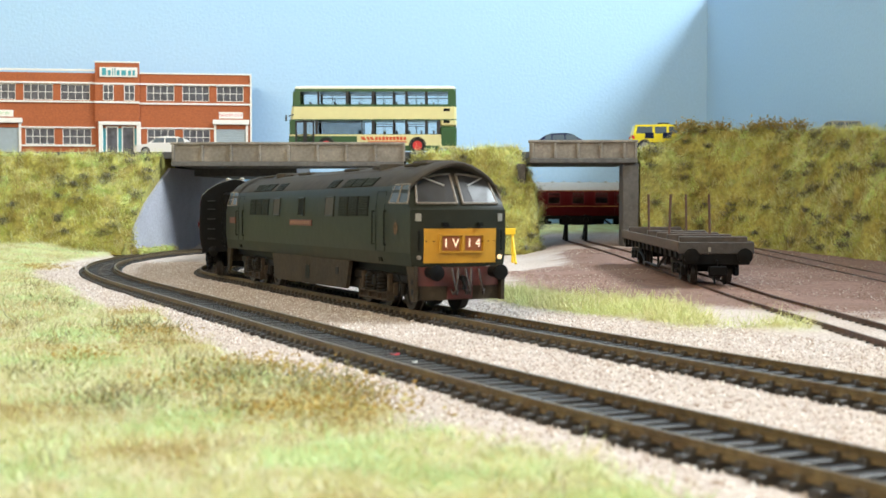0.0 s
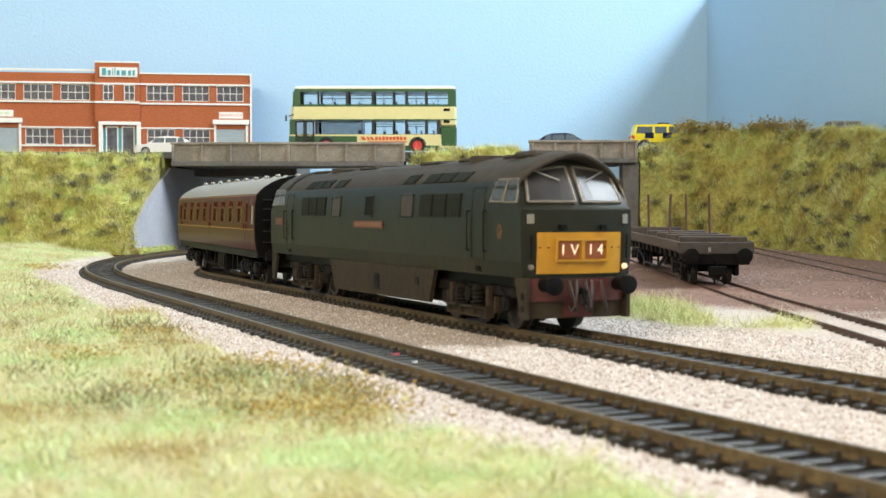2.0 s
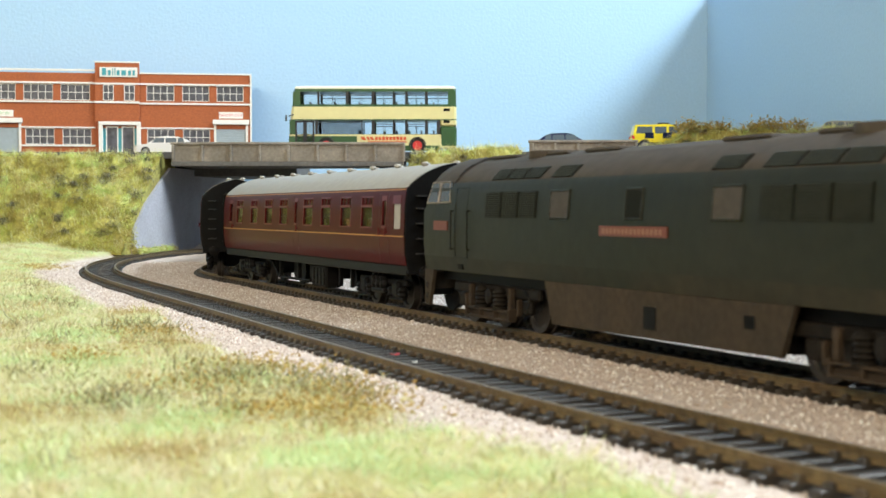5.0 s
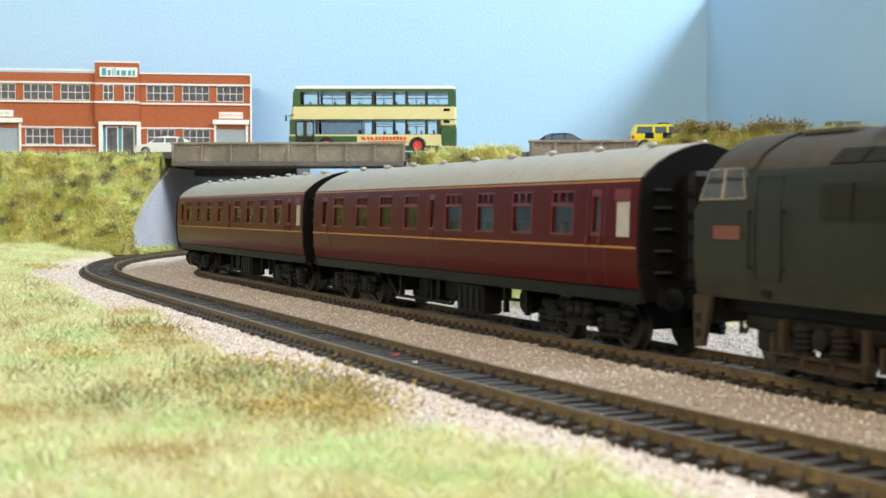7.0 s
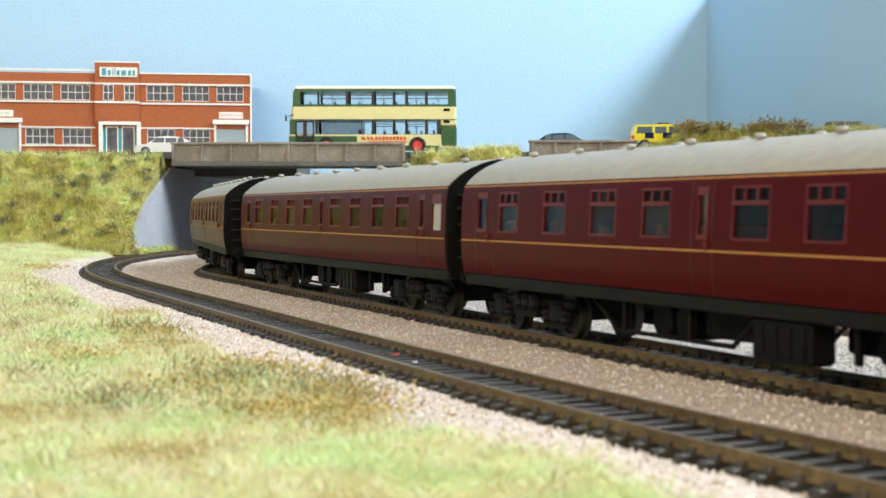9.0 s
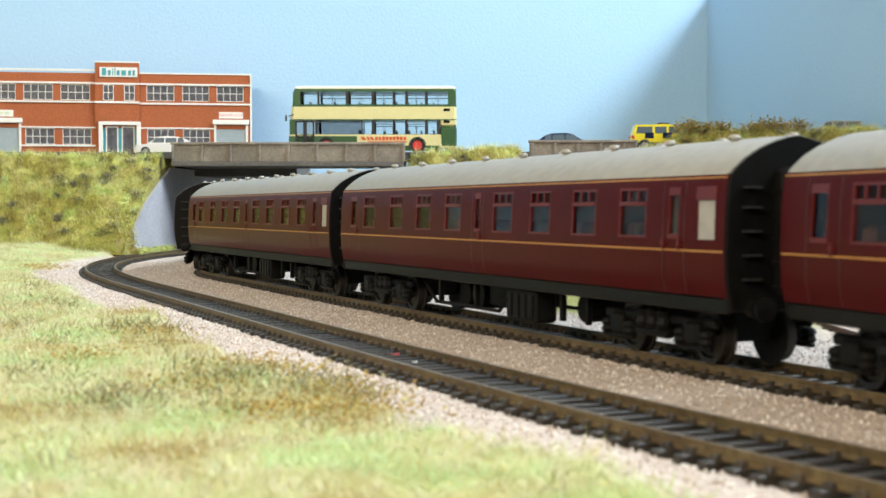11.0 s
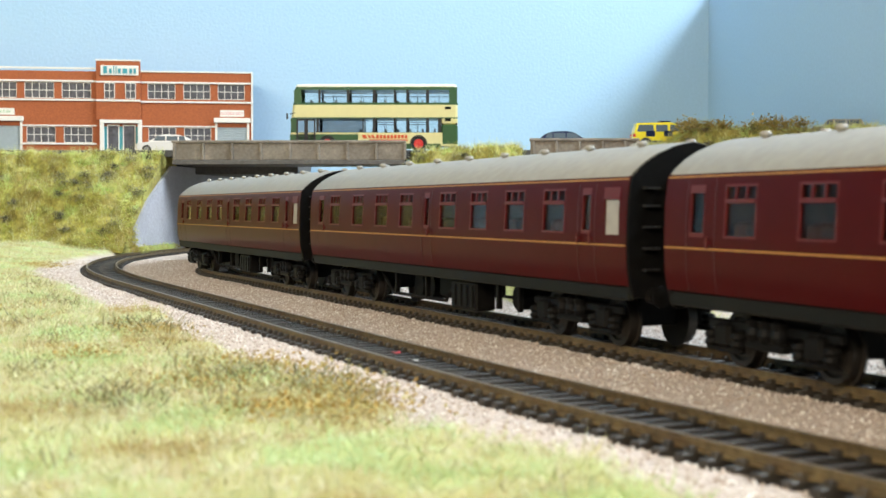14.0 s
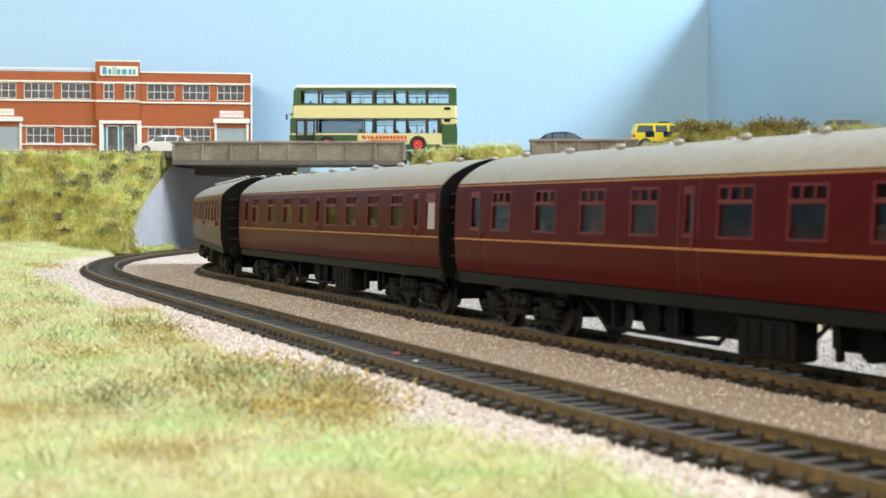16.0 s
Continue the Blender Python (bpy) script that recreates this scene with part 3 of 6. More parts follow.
class Hull:
    """A vehicle body: half width by height, and the place of its two ends by height and by side."""

    def __init__(self, width, front, bow=0.0, rear=None, bow_power=2.0):
        self.w, self.u, self.bow, self.pw = curve_of(width), curve_of(front), bow, bow_power
        self.r = curve_of(rear) if rear else self.u

    def side(self, hand):
        def f(u, z, lift):
            dz = 0.5
            slope = (self.w(z + dz) - self.w(z - dz)) / (2 * dz)
            k = 1 / math.sqrt(1 + slope * slope)
            return (u, hand * (self.w(z) + lift * k), z - lift * slope * k)
        return f

    def end(self, sign=1):
        def f(y, z, lift):
            u = (self.u if sign > 0 else self.r)
            slope = (u(z + 0.5) - u(z - 0.5))
            k = 1 / math.sqrt(1 + slope * slope)
            return (sign * (u(z) - self.bow * abs(y / 17.0) ** self.pw + lift * k), y, z - lift * slope * k)
        return f

    def shell(self, levels, kinds, n=12, skip=()):
        """Rings of the body at the given heights; kinds: a material index for each band."""
        s = Shape()
        rings = []
        for z in levels:
            w = self.w(z)
            ring = []
            for sign in (1, -1):
                e = self.end(sign)
                for i in range(n + 1):
                    y = sign * (-w + 2 * w * i / n)
                    ring.append(e(y, z, 0))
            rings.append(ring)
        m = len(rings[0])
        s.rings(rings)
        s.i = [kinds[min(k // m, len(kinds) - 1)] for k in range(m * (len(rings) - 1))] + [kinds[0], kinds[-1]]
        return s


def wheel_mesh(r=7.0):
    s = Shape()
    s.lathe([(0.01, -1.6), (1.5, -1.6), (1.6, -1.1), (r * 0.72, -0.9), (r * 0.80, -1.4), (r, -1.4), (r, 0.7), (r + 0.7, 0.9), (r + 0.7, 1.5), (0.01, 1.5)], n=24)
    return s.mesh("wheel", [M["wheel"]], True)


WHEEL_L, WHEEL_C, WHEEL_W = wheel_mesh(7.1), wheel_mesh(6.2), wheel_mesh(5.6)


def buffer_shape(s, u, y, z, sign, r=3.5, length=7.0):
    s.lathe([(0.01, sign * 0), (1.9, 0), (1.9, sign * (length - 3)), (1.4, sign * (length - 3)), (1.4, sign * (length - 0.9)), (r, sign * (length - 0.9)), (r, sign * (length - 0.2)), (r * 0.7, sign * length), (0.01, sign * (length + 0.15))],
            axis="x", centre=(u, y, z), n=20)


def railway_wheels(parent, mesh, xs, r, gauge=8.2):
    for x in xs:
        for hand in (1, -1):
            w = place("wheel", mesh, parent)
            w.matrix_basis = pose(x * MM, hand * gauge * MM, r * MM, 0, 0, 180 if hand < 0 else 0) @ pose(0, 0, 0, 0, 0, 180)


# ---- the diesel locomotive ----
def diesel():
    loco = empty("diesel_locomotive", "weathered dark green diesel locomotive with a yellow nose panel", "locomotive")
    width = [(4, 15.2), (10, 16.2), (15.5, 16.6), (18, 17.1), (24, 17.35), (33, 17.3), (38, 16.9), (41, 16.3), (43, 15.4), (45.5, 12.8), (47.5, 9.6), (49.3, 5.8), (50.2, 2.6), (50.6, 0.6)]
    front = [(4, 126), (15.5, 129.4), (24, 130.2), (34.4, 130.0), (35.2, 128.8), (44, 122.8), (46.5, 121.2), (49, 119), (50.6, 116)]
    hull = Hull(width, front, 3.2)
    levels = [15.6, 17, 20, 24, 28, 33, 34.4, 35.2, 38, 41, 42.6, 43.4, 44.5, 45.8, 47, 48.2, 49.3, 50.1, 50.6]
    kinds = [2] * 2 + [0] * 8 + [1] * 8
    body = hull.shell(levels, kinds, 14).part("body", [M["green"], M["loco_roof"], M["dusty_green"]], loco, smooth=True)
    for end in (1, -1):
        # brow of the roof over the windscreen
        s = Shape()
        prof = [(-15.8, 42.6), (-14.6, 44.2), (-12.6, 46.0), (-9.6, 47.8), (-5.8, 49.5), (-2.6, 50.5), (0, 50.8), (2.6, 50.5), (5.8, 49.5), (9.6, 47.8), (12.6, 46.0), (14.6, 44.2), (15.8, 42.6)]
        rings = []
        for u, drop in ((108, 0.0), (118, 0.0), (125.4, 0.3), (126.3, 0.9), (126.0, 1.6), (124, 1.9), (119, 2.4)):
            rings.append([(end * (u - 3.4 * abs(y / 16) ** 2), y * (1 - drop * 0.012), z + 0.25 - drop) for y, z in prof])
        s.rings(rings, closed=False, caps=False)
        s.part("brow", M["loco_roof"], loco, smooth=True)
        f = hull.end(end)
        for hand in (1, -1):
            # windscreens: rounded frame bars round a pane
            y0, y1 = (1.1, 14.6)
            top = lambda y: 46.2 - 2.6 * (abs(y) / 15.5) ** 2.2
            pane = Shape()
            n = 10
            outline = [(hand * (y0 + (y1 - y0) * i / n), 36.4) for i in range(n + 1)] + [(hand * (y0 + (y1 - y0 - 1.5) * i / n), top(y0 + (y1 - y0 - 1.5) * i / n)) for i in range(n, -1, -1)]
            m = len(outline)
            back, fore = [f(y, z, 0.12) for y, z in outline], [f(y, z, 0.42) for y, z in outline]
            pane.add(back + fore, [tuple(range(m, 2 * m))] + [(i, (i + 1) % m, m + (i + 1) % m, m + i) for i in range(m)])
            pane.part("windscreen", M["screen"], loco, smooth=False)
            bar = Shape()
            for (a, za), (b, zb) in zip(outline, outline[1:] + outline[:1]):
                bar.tube(f(a, za, 0.35), f(b, zb, 0.35), 0.42, n=6)
            bar.part("window_frame", M["frame"], loco)
            # wiper
            Shape().tube(f(hand * 11.2, 45.0, 0.9), f(hand * 4.2, 42.0, 0.9), 0.24, n=6).part("wiper", M["steel"], loco)
            # cab side windows
            g = hull.side(hand)
            Shape().sheet(g, end * 106.8, end * 114.8, 37.0, 42.6, 0.08, 0.2).part("cab_window", M["cab_pane"], loco)
            Shape().sheet(g, end * 115.8, end * 123.4, 36.8, 42.6, 0.08, 0.2).part("cab_window", M["cab_pane"], loco)
            fr = Shape()
            q = [(106.0, 36.7), (124.2, 36.5), (122.4, 42.9), (109.2, 42.9)]
            for a, b in zip(q, q[1:] + q[:1]):
                fr.tube(g(end * a[0], a[1], 0.2), g(end * b[0], b[1], 0.2), 0.28, n=6)
            fr.tube(g(end * 114.9, 36.6, 0.25), g(end * 115.8, 42.9, 0.25), 0.45, n=6)
            fr.part("window_frame", M["frame"], loco)
            # doors to the cab, with handrails
            d = Shape()
            for a, b, c, e in ((93.0, 93.35, 20, 41), (102, 102.35, 20, 41), (93, 102.35, 20, 20.3), (93, 102.35, 40.7, 41)):
                d.sheet(g, end * a, end * b, c, e, 0.02, 0.14, 1, 4)
            d.part("door", M["door_edge"], loco)
            h = Shape()
            for u in (91.6, 103.6):
                h.tube(g(end * u, 22.5, 0.9), g(end * u, 34, 0.9), 0.26, n=6)
                h.tube(g(end * u, 22.5, 0), g(end * u, 22.5, 0.9), 0.26, n=6)
                h.tube(g(end * u, 34, 0), g(end * u, 34, 0.9), 0.26, n=6)
            h.part("handrail", M["door_edge"], loco)
            st = Shape().sheet(g, end * 96.5, end * 99.5, 16.6, 18.0, 0.05, 0.4)
            st.part("step", M["grille"], loco)
            # valance below the buffer beam; black blocks paint the shade of its step holes
            v = Shape()
            v.add([(end * u, hand * y, z) for y in (16.4, 15.2) for u, z in ((121, 15.7), (128.2, 15.7), (128.0, 4.2), (124.6, 4.2))],
                  [(0, 1, 2, 3), (7, 6, 5, 4), (0, 4, 5, 1), (1, 5, 6, 2), (2, 6, 7, 3), (3, 7, 4, 0)])
            v.part("valance", M["grime"], loco)
            for z in (6.2, 9.6):
                Shape().box(end * 126.2 - 0.9, end * 126.2 + 0.9, hand * 15.9 - 0.6, hand * 15.9 + 0.6, z, z + 1.9).part("step_hole", M["black"], loco)
            # small fittings on the nose
            Shape().sheet(f, hand * 14.8 - 0.9, hand * 14.8 + 0.9, 30.6, 33.2, 0.05, 0.35).part("disc_bracket", M["cream"], loco)
            Shape().sheet(f, hand * 6.3 - 0.9, hand * 6.3 + 0.9, 29.0, 30.2, 0.1, 1.5).part("lamp_iron", M["black"], loco)
            lamp = Shape().lathe([(0.01, 0), (0.75, 0), (0.75, end * 0.9), (0.5, end * 1.05), (0.01, end * 1.05)], axis="x", centre=f(hand * 14.6, 18.6, 0.0), n=14)
            lamp.part("marker_lamp", M["marker_light"] if end > 0 and hand > 0 else M["frame"], loco)
            hr = Shape().tube(f(hand * 14.9, 21, 0.9), f(hand * 14.9, 27.5, 0.9), 0.28, n=6)
            hr.part("handrail", M["black"], loco)
            b = Shape()
            buffer_shape(b, end * 129.2, hand * 11.4, 13.8, end, 2.6, 7.0)
            b.part("buffer", M["black"], loco, smooth=True)
        # buffer beam and nose skirt
        s = Shape()
        low = Hull(width, [(4, 127.4), (16, 128.6)], 3.0)
        s.sheet(low.end(end), -14.6, 14.6, 9.2, 15.5, 0.0, 0.9, 12, 1)
        s.part("buffer_beam", M["buffer_red"] if end > 0 else M["grime"], loco)
        s = Shape()
        s.sheet(low.end(end), -15.4, 15.4, 4.4, 9.1, -2.0, 2.2, 12, 1)
        if end > 0:
            s.part("skirt", M["grime"], loco)
            Shape().sheet(low.end(end), -4.6, 4.6, 4.8, 9.1, 0.25, 0.4, 6, 1).part("skirt_panel", M["buffer_red"], loco)
        e2 = low.end(end)
        for y, k in ((-3.6, 1), (-1.4, -1), (1.2, 1), (3.4, -1), (6.2, 1)):
            s = Shape()
            pts = [e2(y, 15, 1.2), e2(y + 0.5 * k, 11, 2.6), e2(y + 1.2 * k, 8, 3.2), e2(y + 1.7 * k, 6.6, 2.4), e2(y + 2.2 * k, 8.2, 1.6)]
            for a, b in zip(pts, pts[1:]):
                s.tube(a, b, 0.42, n=6)
            s.part("hose", M["hose"], loco)
        s = Shape().tube(e2(0, 12, 0.5), e2(0, 12, 3.4), 1.0, n=8)
        s.tube(e2(-0.6, 12, 3.2), e2(0.5, 8.6, 3.8), 0.55, n=6).tube(e2(0.6, 12, 3.2), e2(-0.5, 8.4, 3.8), 0.5, n=6)
        s.part("coupling", M["black"], loco)
        # yellow warning panel with the lit code box
        p = Shape().sheet(f, -13.0, 13.0, 16.8, 28.2, 0.05, 0.25, 12, 1).part("warning_panel", M["yellow"], loco, label="yellow warning panel")
        bx = Shape()
        for a, b, c, d in ((-8.2, 8.2, 25.9, 26.5), (-8.2, 8.2, 20.2, 20.8), (-8.2, -7.6, 20.8, 25.9), (7.6, 8.2, 20.8, 25.9), (-0.45, 0.45, 20.8, 25.9)):
            bx.sheet(f, a, b, c, d, 0.3, 0.7, 4, 1)
        bx.part("code_box", M["yellow"], p)
        for hand, text in ((-1, "1 V"), (1, "1 4")):
            a, b = (-7.0, -1.3) if hand < 0 else (1.0, 7.0)
            Shape().sheet(f, a, b, 21.0, 25.6, 0.32, 0.12, 3, 1).part("code_blind", M["code_back"], p)
            if end > 0:
                letters(text, f, (a + b) / 2, 23.3, 2.8, 0.5, M["code_glow"], p, "code_letters")
    # roof fittings and grilles on both sides
    for hand in (1, -1):
        g = hull.side(hand)
        flip = 1 if hand < 0 else -1
        def plate(name, u0, u1, z0, z1, mat, off=0.05, th=0.2, slats=0, label=""):
            a, b = sorted((flip * u0, flip * u1))
            s = Shape().sheet(g, a, b, z0, z1, off, th, 1, 3)
            o = s.part(name, mat, loco, label=label)
            if slats:
                q = Shape()
                for i in range(slats):
                    z = z0 + (z1 - z0) * (i + 0.5) / slats
                    q.sheet(g, a + 0.4, b - 0.4, z - 0.12, z + 0.12, off + th, 0.22)
                q.part("slats", M["slat"], o)
            return o
        for u0, u1 in ((-80.0, -69.8), (-69.2, -59), (-58.4, -48), (51.5, 62.4), (63, 73.8), (74.4, 85.2)):
            plate("side_grille", u0, u1, 32.2, 39.4, M["grille"], slats=12)
        for u0, u1 in ((-79.5, -69.6), (-69, -59.2), (-58.6, -48.8), (-42.5, -31), (31.5, 42.6), (50.0, 61), (61.8, 73), (73.8, 85)):
            plate("roof_grille", u0, u1, 42.9, 45.9, M["grille"], slats=6)
        for u0, u1, m in ((-39.8, -29.7, M["pane_buff"]), (-1.3, 6.1, M["grille"]), (34.7, 45.3, M["pane_buff"])):
            w = plate("window", u0, u1, 32.2, 39.3, m)
            fr = Shape()
            a, b = sorted((flip * u0, flip * u1))
            q = [(a, 32.2), (b, 32.2), (b, 39.3), (a, 39.3)]
            for c, d in zip(q, q[1:] + q[:1]):
                fr.tube(g(c[0], c[1], 0.2), g(d[0], d[1], 0.2), 0.3, n=6)
            fr.part("window_frame", M["green"], w)
        np_ = plate("name_plate", -13.2, 17.4, 28.0, 30.5, M["plate_red"], th=0.35, label="red cast name plate with raised lettering")
        bars = Shape()
        for i in range(15):
            a, b = sorted((flip * (-11.6 + i * 1.85), flip * (-10.5 + i * 1.85)))
            bars.sheet(g, a, b, 28.6, 29.9, 0.42, 0.1)
        bars.part("lettering", M["plate_letters"], np_)
        for u in (flip * 113.5,):
            s = Shape()
            n = 18
            c = (u, 28.2)
            s.add([g(c[0] + 2.0 * math.cos(t), c[1] + 2.2 * math.sin(t), 0.2) for t in (2 * math.pi * i / n for i in range(n))], [tuple(range(n))])
            s.part("crest", M["crest"], loco, label="small round crest")
        plate("number_plate", -118, -107.6, 28.1, 31.0, M["plate_red"], th=0.35)
        # skirt between the bogies
        s = Shape()
        w0, w1 = 16.4, 15.2
        a = [(-44.8, 15.8), (62.0, 15.8), (57.3, 4.9), (-40.2, 4.3)]
        s.add([(flip * u, hand * w, z) for w in (w0, w0 - 1.4) for u, z in a], [(0, 1, 2, 3), (7, 6, 5, 4), (0, 4, 5, 1), (1, 5, 6, 2), (2, 6, 7, 3), (3, 7, 4, 0)])
        s.part("side_skirt", M["grime"], loco)
        # raised black blocks that paint the shade inside two recesses of the skirt
        for u0, u1, z0, z1 in ((5.5, 11, 6.6, 12), (45.2, 48.8, 9.8, 12.6)):
            Shape().box(*sorted((flip * u0, flip * u1)), *sorted((hand * 15.6, hand * 16.55)), z0, z1).part("skirt_recess", M["black"], loco)
    for u in (-96, -64, -36, 28, 62, 96):
        Shape().box(u - 9, u + 9, -4.4, 4.4, 49.6, 50.9, bevel=0.5).part("roof_hatch", M["loco_roof"], loco)
    r = Shape().box(98, 112, -6.0, 6.0, 49.3, 51.5, bevel=0.8)
    r.part("roof_vent", M["loco_roof"], loco)
    for u in (-72, 69):
        r = Shape()
        r.lathe([(6.6, 49), (6.6, 51.2), (5.8, 51.4), (5.6, 50.6), (0.01, 50.6)], axis="z", centre=(u, 0, 0), n=20)
        r.part("exhaust_ring", M["loco_roof"], loco)
    Shape().box(-122, 122, -12.4, 12.4, 12.6, 15.5).part("underframe", M["black"], loco)
    Shape().box(-38, 55, -11.0, 11.0, 5.0, 12.5).part("fuel_tank", M["black"], loco)
    # bogies: inside frames, low spring beams, coil springs, brake cylinders and step irons
    for c in (-83.0, 85.5):
        bg = Shape()
        for hand in (1, -1):
            y0, y1 = sorted((hand * 11.8, hand * 13.2))
            bg.box(c - 29, c + 29, y0, y1, 9.2, 12.4, bevel=0.5)
            for u in (c - 22, c, c + 22):
                bg.box(u - 2.4, u + 2.4, *sorted((hand * 11.8, hand * 13.6)), 5.0, 9.4, bevel=0.6)
        bg.box(c - 26, c + 26, -7, 7, 6, 12.5, bevel=0.5)
        b = bg.part("bogie", M["bogie"], loco)
        for hand in (1, -1):
            y2, y3 = sorted((hand * 13.0, hand * 15.8))
            q = Shape().box(c - 14.5, c + 14.5, y2, y3, 2.6, 3.3, bevel=0.2).box(c - 14.5, c + 14.5, y2, y3, 5.0, 5.7, bevel=0.2)
            q.box(c - 14.5, c + 14.5, *sorted((hand * 13.4, hand * 14.6)), 3.2, 5.1)
            for u in (c - 14.5, c - 5, c + 5, c + 14.5):
                q.box(u - 0.5, u + 0.5, y2, y3, 2.6, 6.2, bevel=0.15)
            for u in (c - 13.6, c + 13.6):
                q.box(u - 0.9, u + 0.9, *sorted((hand * 13.2, hand * 15.0)), 5.6, 12.2, bevel=0.3)
            q.part("spring_beam", M["bogie_dirt"], b)
            for u in (c - 6.2, c + 6.2):
                Shape().lathe([(0.01, 5.7), (2.4, 5.7), (2.4, 6.3), (1.7, 6.5), (2.2, 7.1), (1.7, 7.7), (2.2, 8.3), (1.7, 8.9), (2.2, 9.5), (1.7, 10.1), (2.2, 10.7), (1.6, 11.6), (0.01, 12.6)], axis="z", centre=(u, hand * 14.2, 0), n=14).part("spring", M["bogie"], b, smooth=True)
            Shape().lathe([(0.01, hand * 12.6), (2.1, hand * 12.6), (2.3, hand * 13.0), (2.3, hand * 15.2), (1.6, hand * 15.5), (0.01, hand * 15.5)], centre=(c, 0, 9.2), n=16).part("brake_cylinder", M["bogie"], b, smooth=True)
            for e in (-1, 1):
                Shape().box(*sorted((c + e * 17.2, c + e * 18.2)), *sorted((hand * 12.8, hand * 14.4)), 4.4, 9.2, bevel=0.2).part("sand_pipe", M["bogie_dirt"], b)
        railway_wheels(b, WHEEL_L, (c - 22, c, c + 22), 7.1)
        pipe = Shape()
        for hand in (1, -1):
            pts = [(c + 22 + 5 * math.sin(t), hand * 15.2, 8.5 + 4 * math.cos(t)) for t in (i * math.pi / 6 for i in range(7))]
            for a, d in zip(pts, pts[1:]):
                pipe.tube(a, d, 0.3, n=5)
        pipe.part("brake_pipe", M["black"], b)
    return loco


def letters(text, func, y, z, size, off, mat, parent, name):
    """Solid letters of the built-in font laid on a surface."""
    cu = bpy.data.curves.new(name, "FONT")
    cu.body, cu.size, cu.align_x, cu.align_y, cu.extrude, cu.resolution_u = text, size * 1.45, "CENTER", "CENTER", 0.06, 2
    tmp = bpy.data.objects.new(name, cu)
    scene.collection.objects.link(tmp)
    me = bpy.data.meshes.new_from_object(tmp.evaluated_get(bpy.context.evaluated_depsgraph_get()))
    bpy.data.objects.remove(tmp)
    for v in me.vertices:
        p = func(y + v.co.x, z + v.co.y, off + v.co.z)
        v.co = Vector(p) * MM
    me.materials.clear()
    me.materials.append(mat)
    ob = place(name, me, parent)
    return ob


M["screen"] = material("cab_glazing", (0.040, 0.039, 0.040), 0.24, spec=0.2, grain=0.4, grain_mm=14)
M["door_edge"] = material("door_edge_green", (0.012, 0.014, 0.011), 0.5, spec=0.15, grain=0.2, grain_mm=2)
M["slat"] = material("grille_slat", (0.034, 0.036, 0.027), 0.6, spec=0.15, grain=0.1, grain_mm=2)
M["bogie"] = material("oily_bogie", (0.009, 0.008, 0.007), 0.6, spec=0.12, grain=0.3, grain_mm=2, stain=0.5, stain_mm=9, stain_colour=(0.020, 0.016, 0.012))
M["bogie_dirt"] = material("bogie_track_dirt", (0.040, 0.028, 0.018), 0.7, spec=0.2, grain=0.3, grain_mm=2, stain=0.6, stain_mm=7, stain_colour=(0.018, 0.014, 0.011), bump=0.2)
M["cab_pane"] = material("cab_side_glazing", (0.05, 0.043, 0.038), 0.2, spec=0.35, grain=0.3, grain_mm=8)
M["frame"] = material("window_surround", (0.16, 0.135, 0.11), 0.5, 0.0, grain=0.2, grain_mm=2)
M["pane_buff"] = material("dusty_pane", (0.055, 0.046, 0.038), 0.5, spec=0.15, grain=0.15, grain_mm=2)
M["hose"] = material("brake_hose", (0.035, 0.024, 0.021), 0.5, grain=0.2, grain_mm=1)
M["plate_letters"] = material("plate_lettering", (0.22, 0.11, 0.07), 0.5)
M["crest"] = material("crest_paint", (0.10, 0.06, 0.035), 0.6, spec=0.1, grain=0.5, grain_mm=1.2)
LOCO = diesel()


# ---- the coaches ----
C_WIDTH = [(13, 16.6), (16, 17.4), (20, 18.1), (26, 18.3), (36, 18.0), (40.4, 17.4), (41.8, 17.0), (43.2, 15.8), (45.4, 13.2), (47.4, 9.8), (49, 5.8), (49.8, 2.8), (50.2, 0.6)]
C_HALF = 126.0
C_WINDOWS = [(-100.7, -88.5), (-74.1, -61.7), (-49.3, -36.5), (-25.1, -12.5), (10.3, 23.4), (34.2, 46.4), (58.4, 71.0), (82.2, 94.8)]
C_SLITS = [(-115.0, -108.8), (-2.5, 1.6), (104.0, 108.6)]


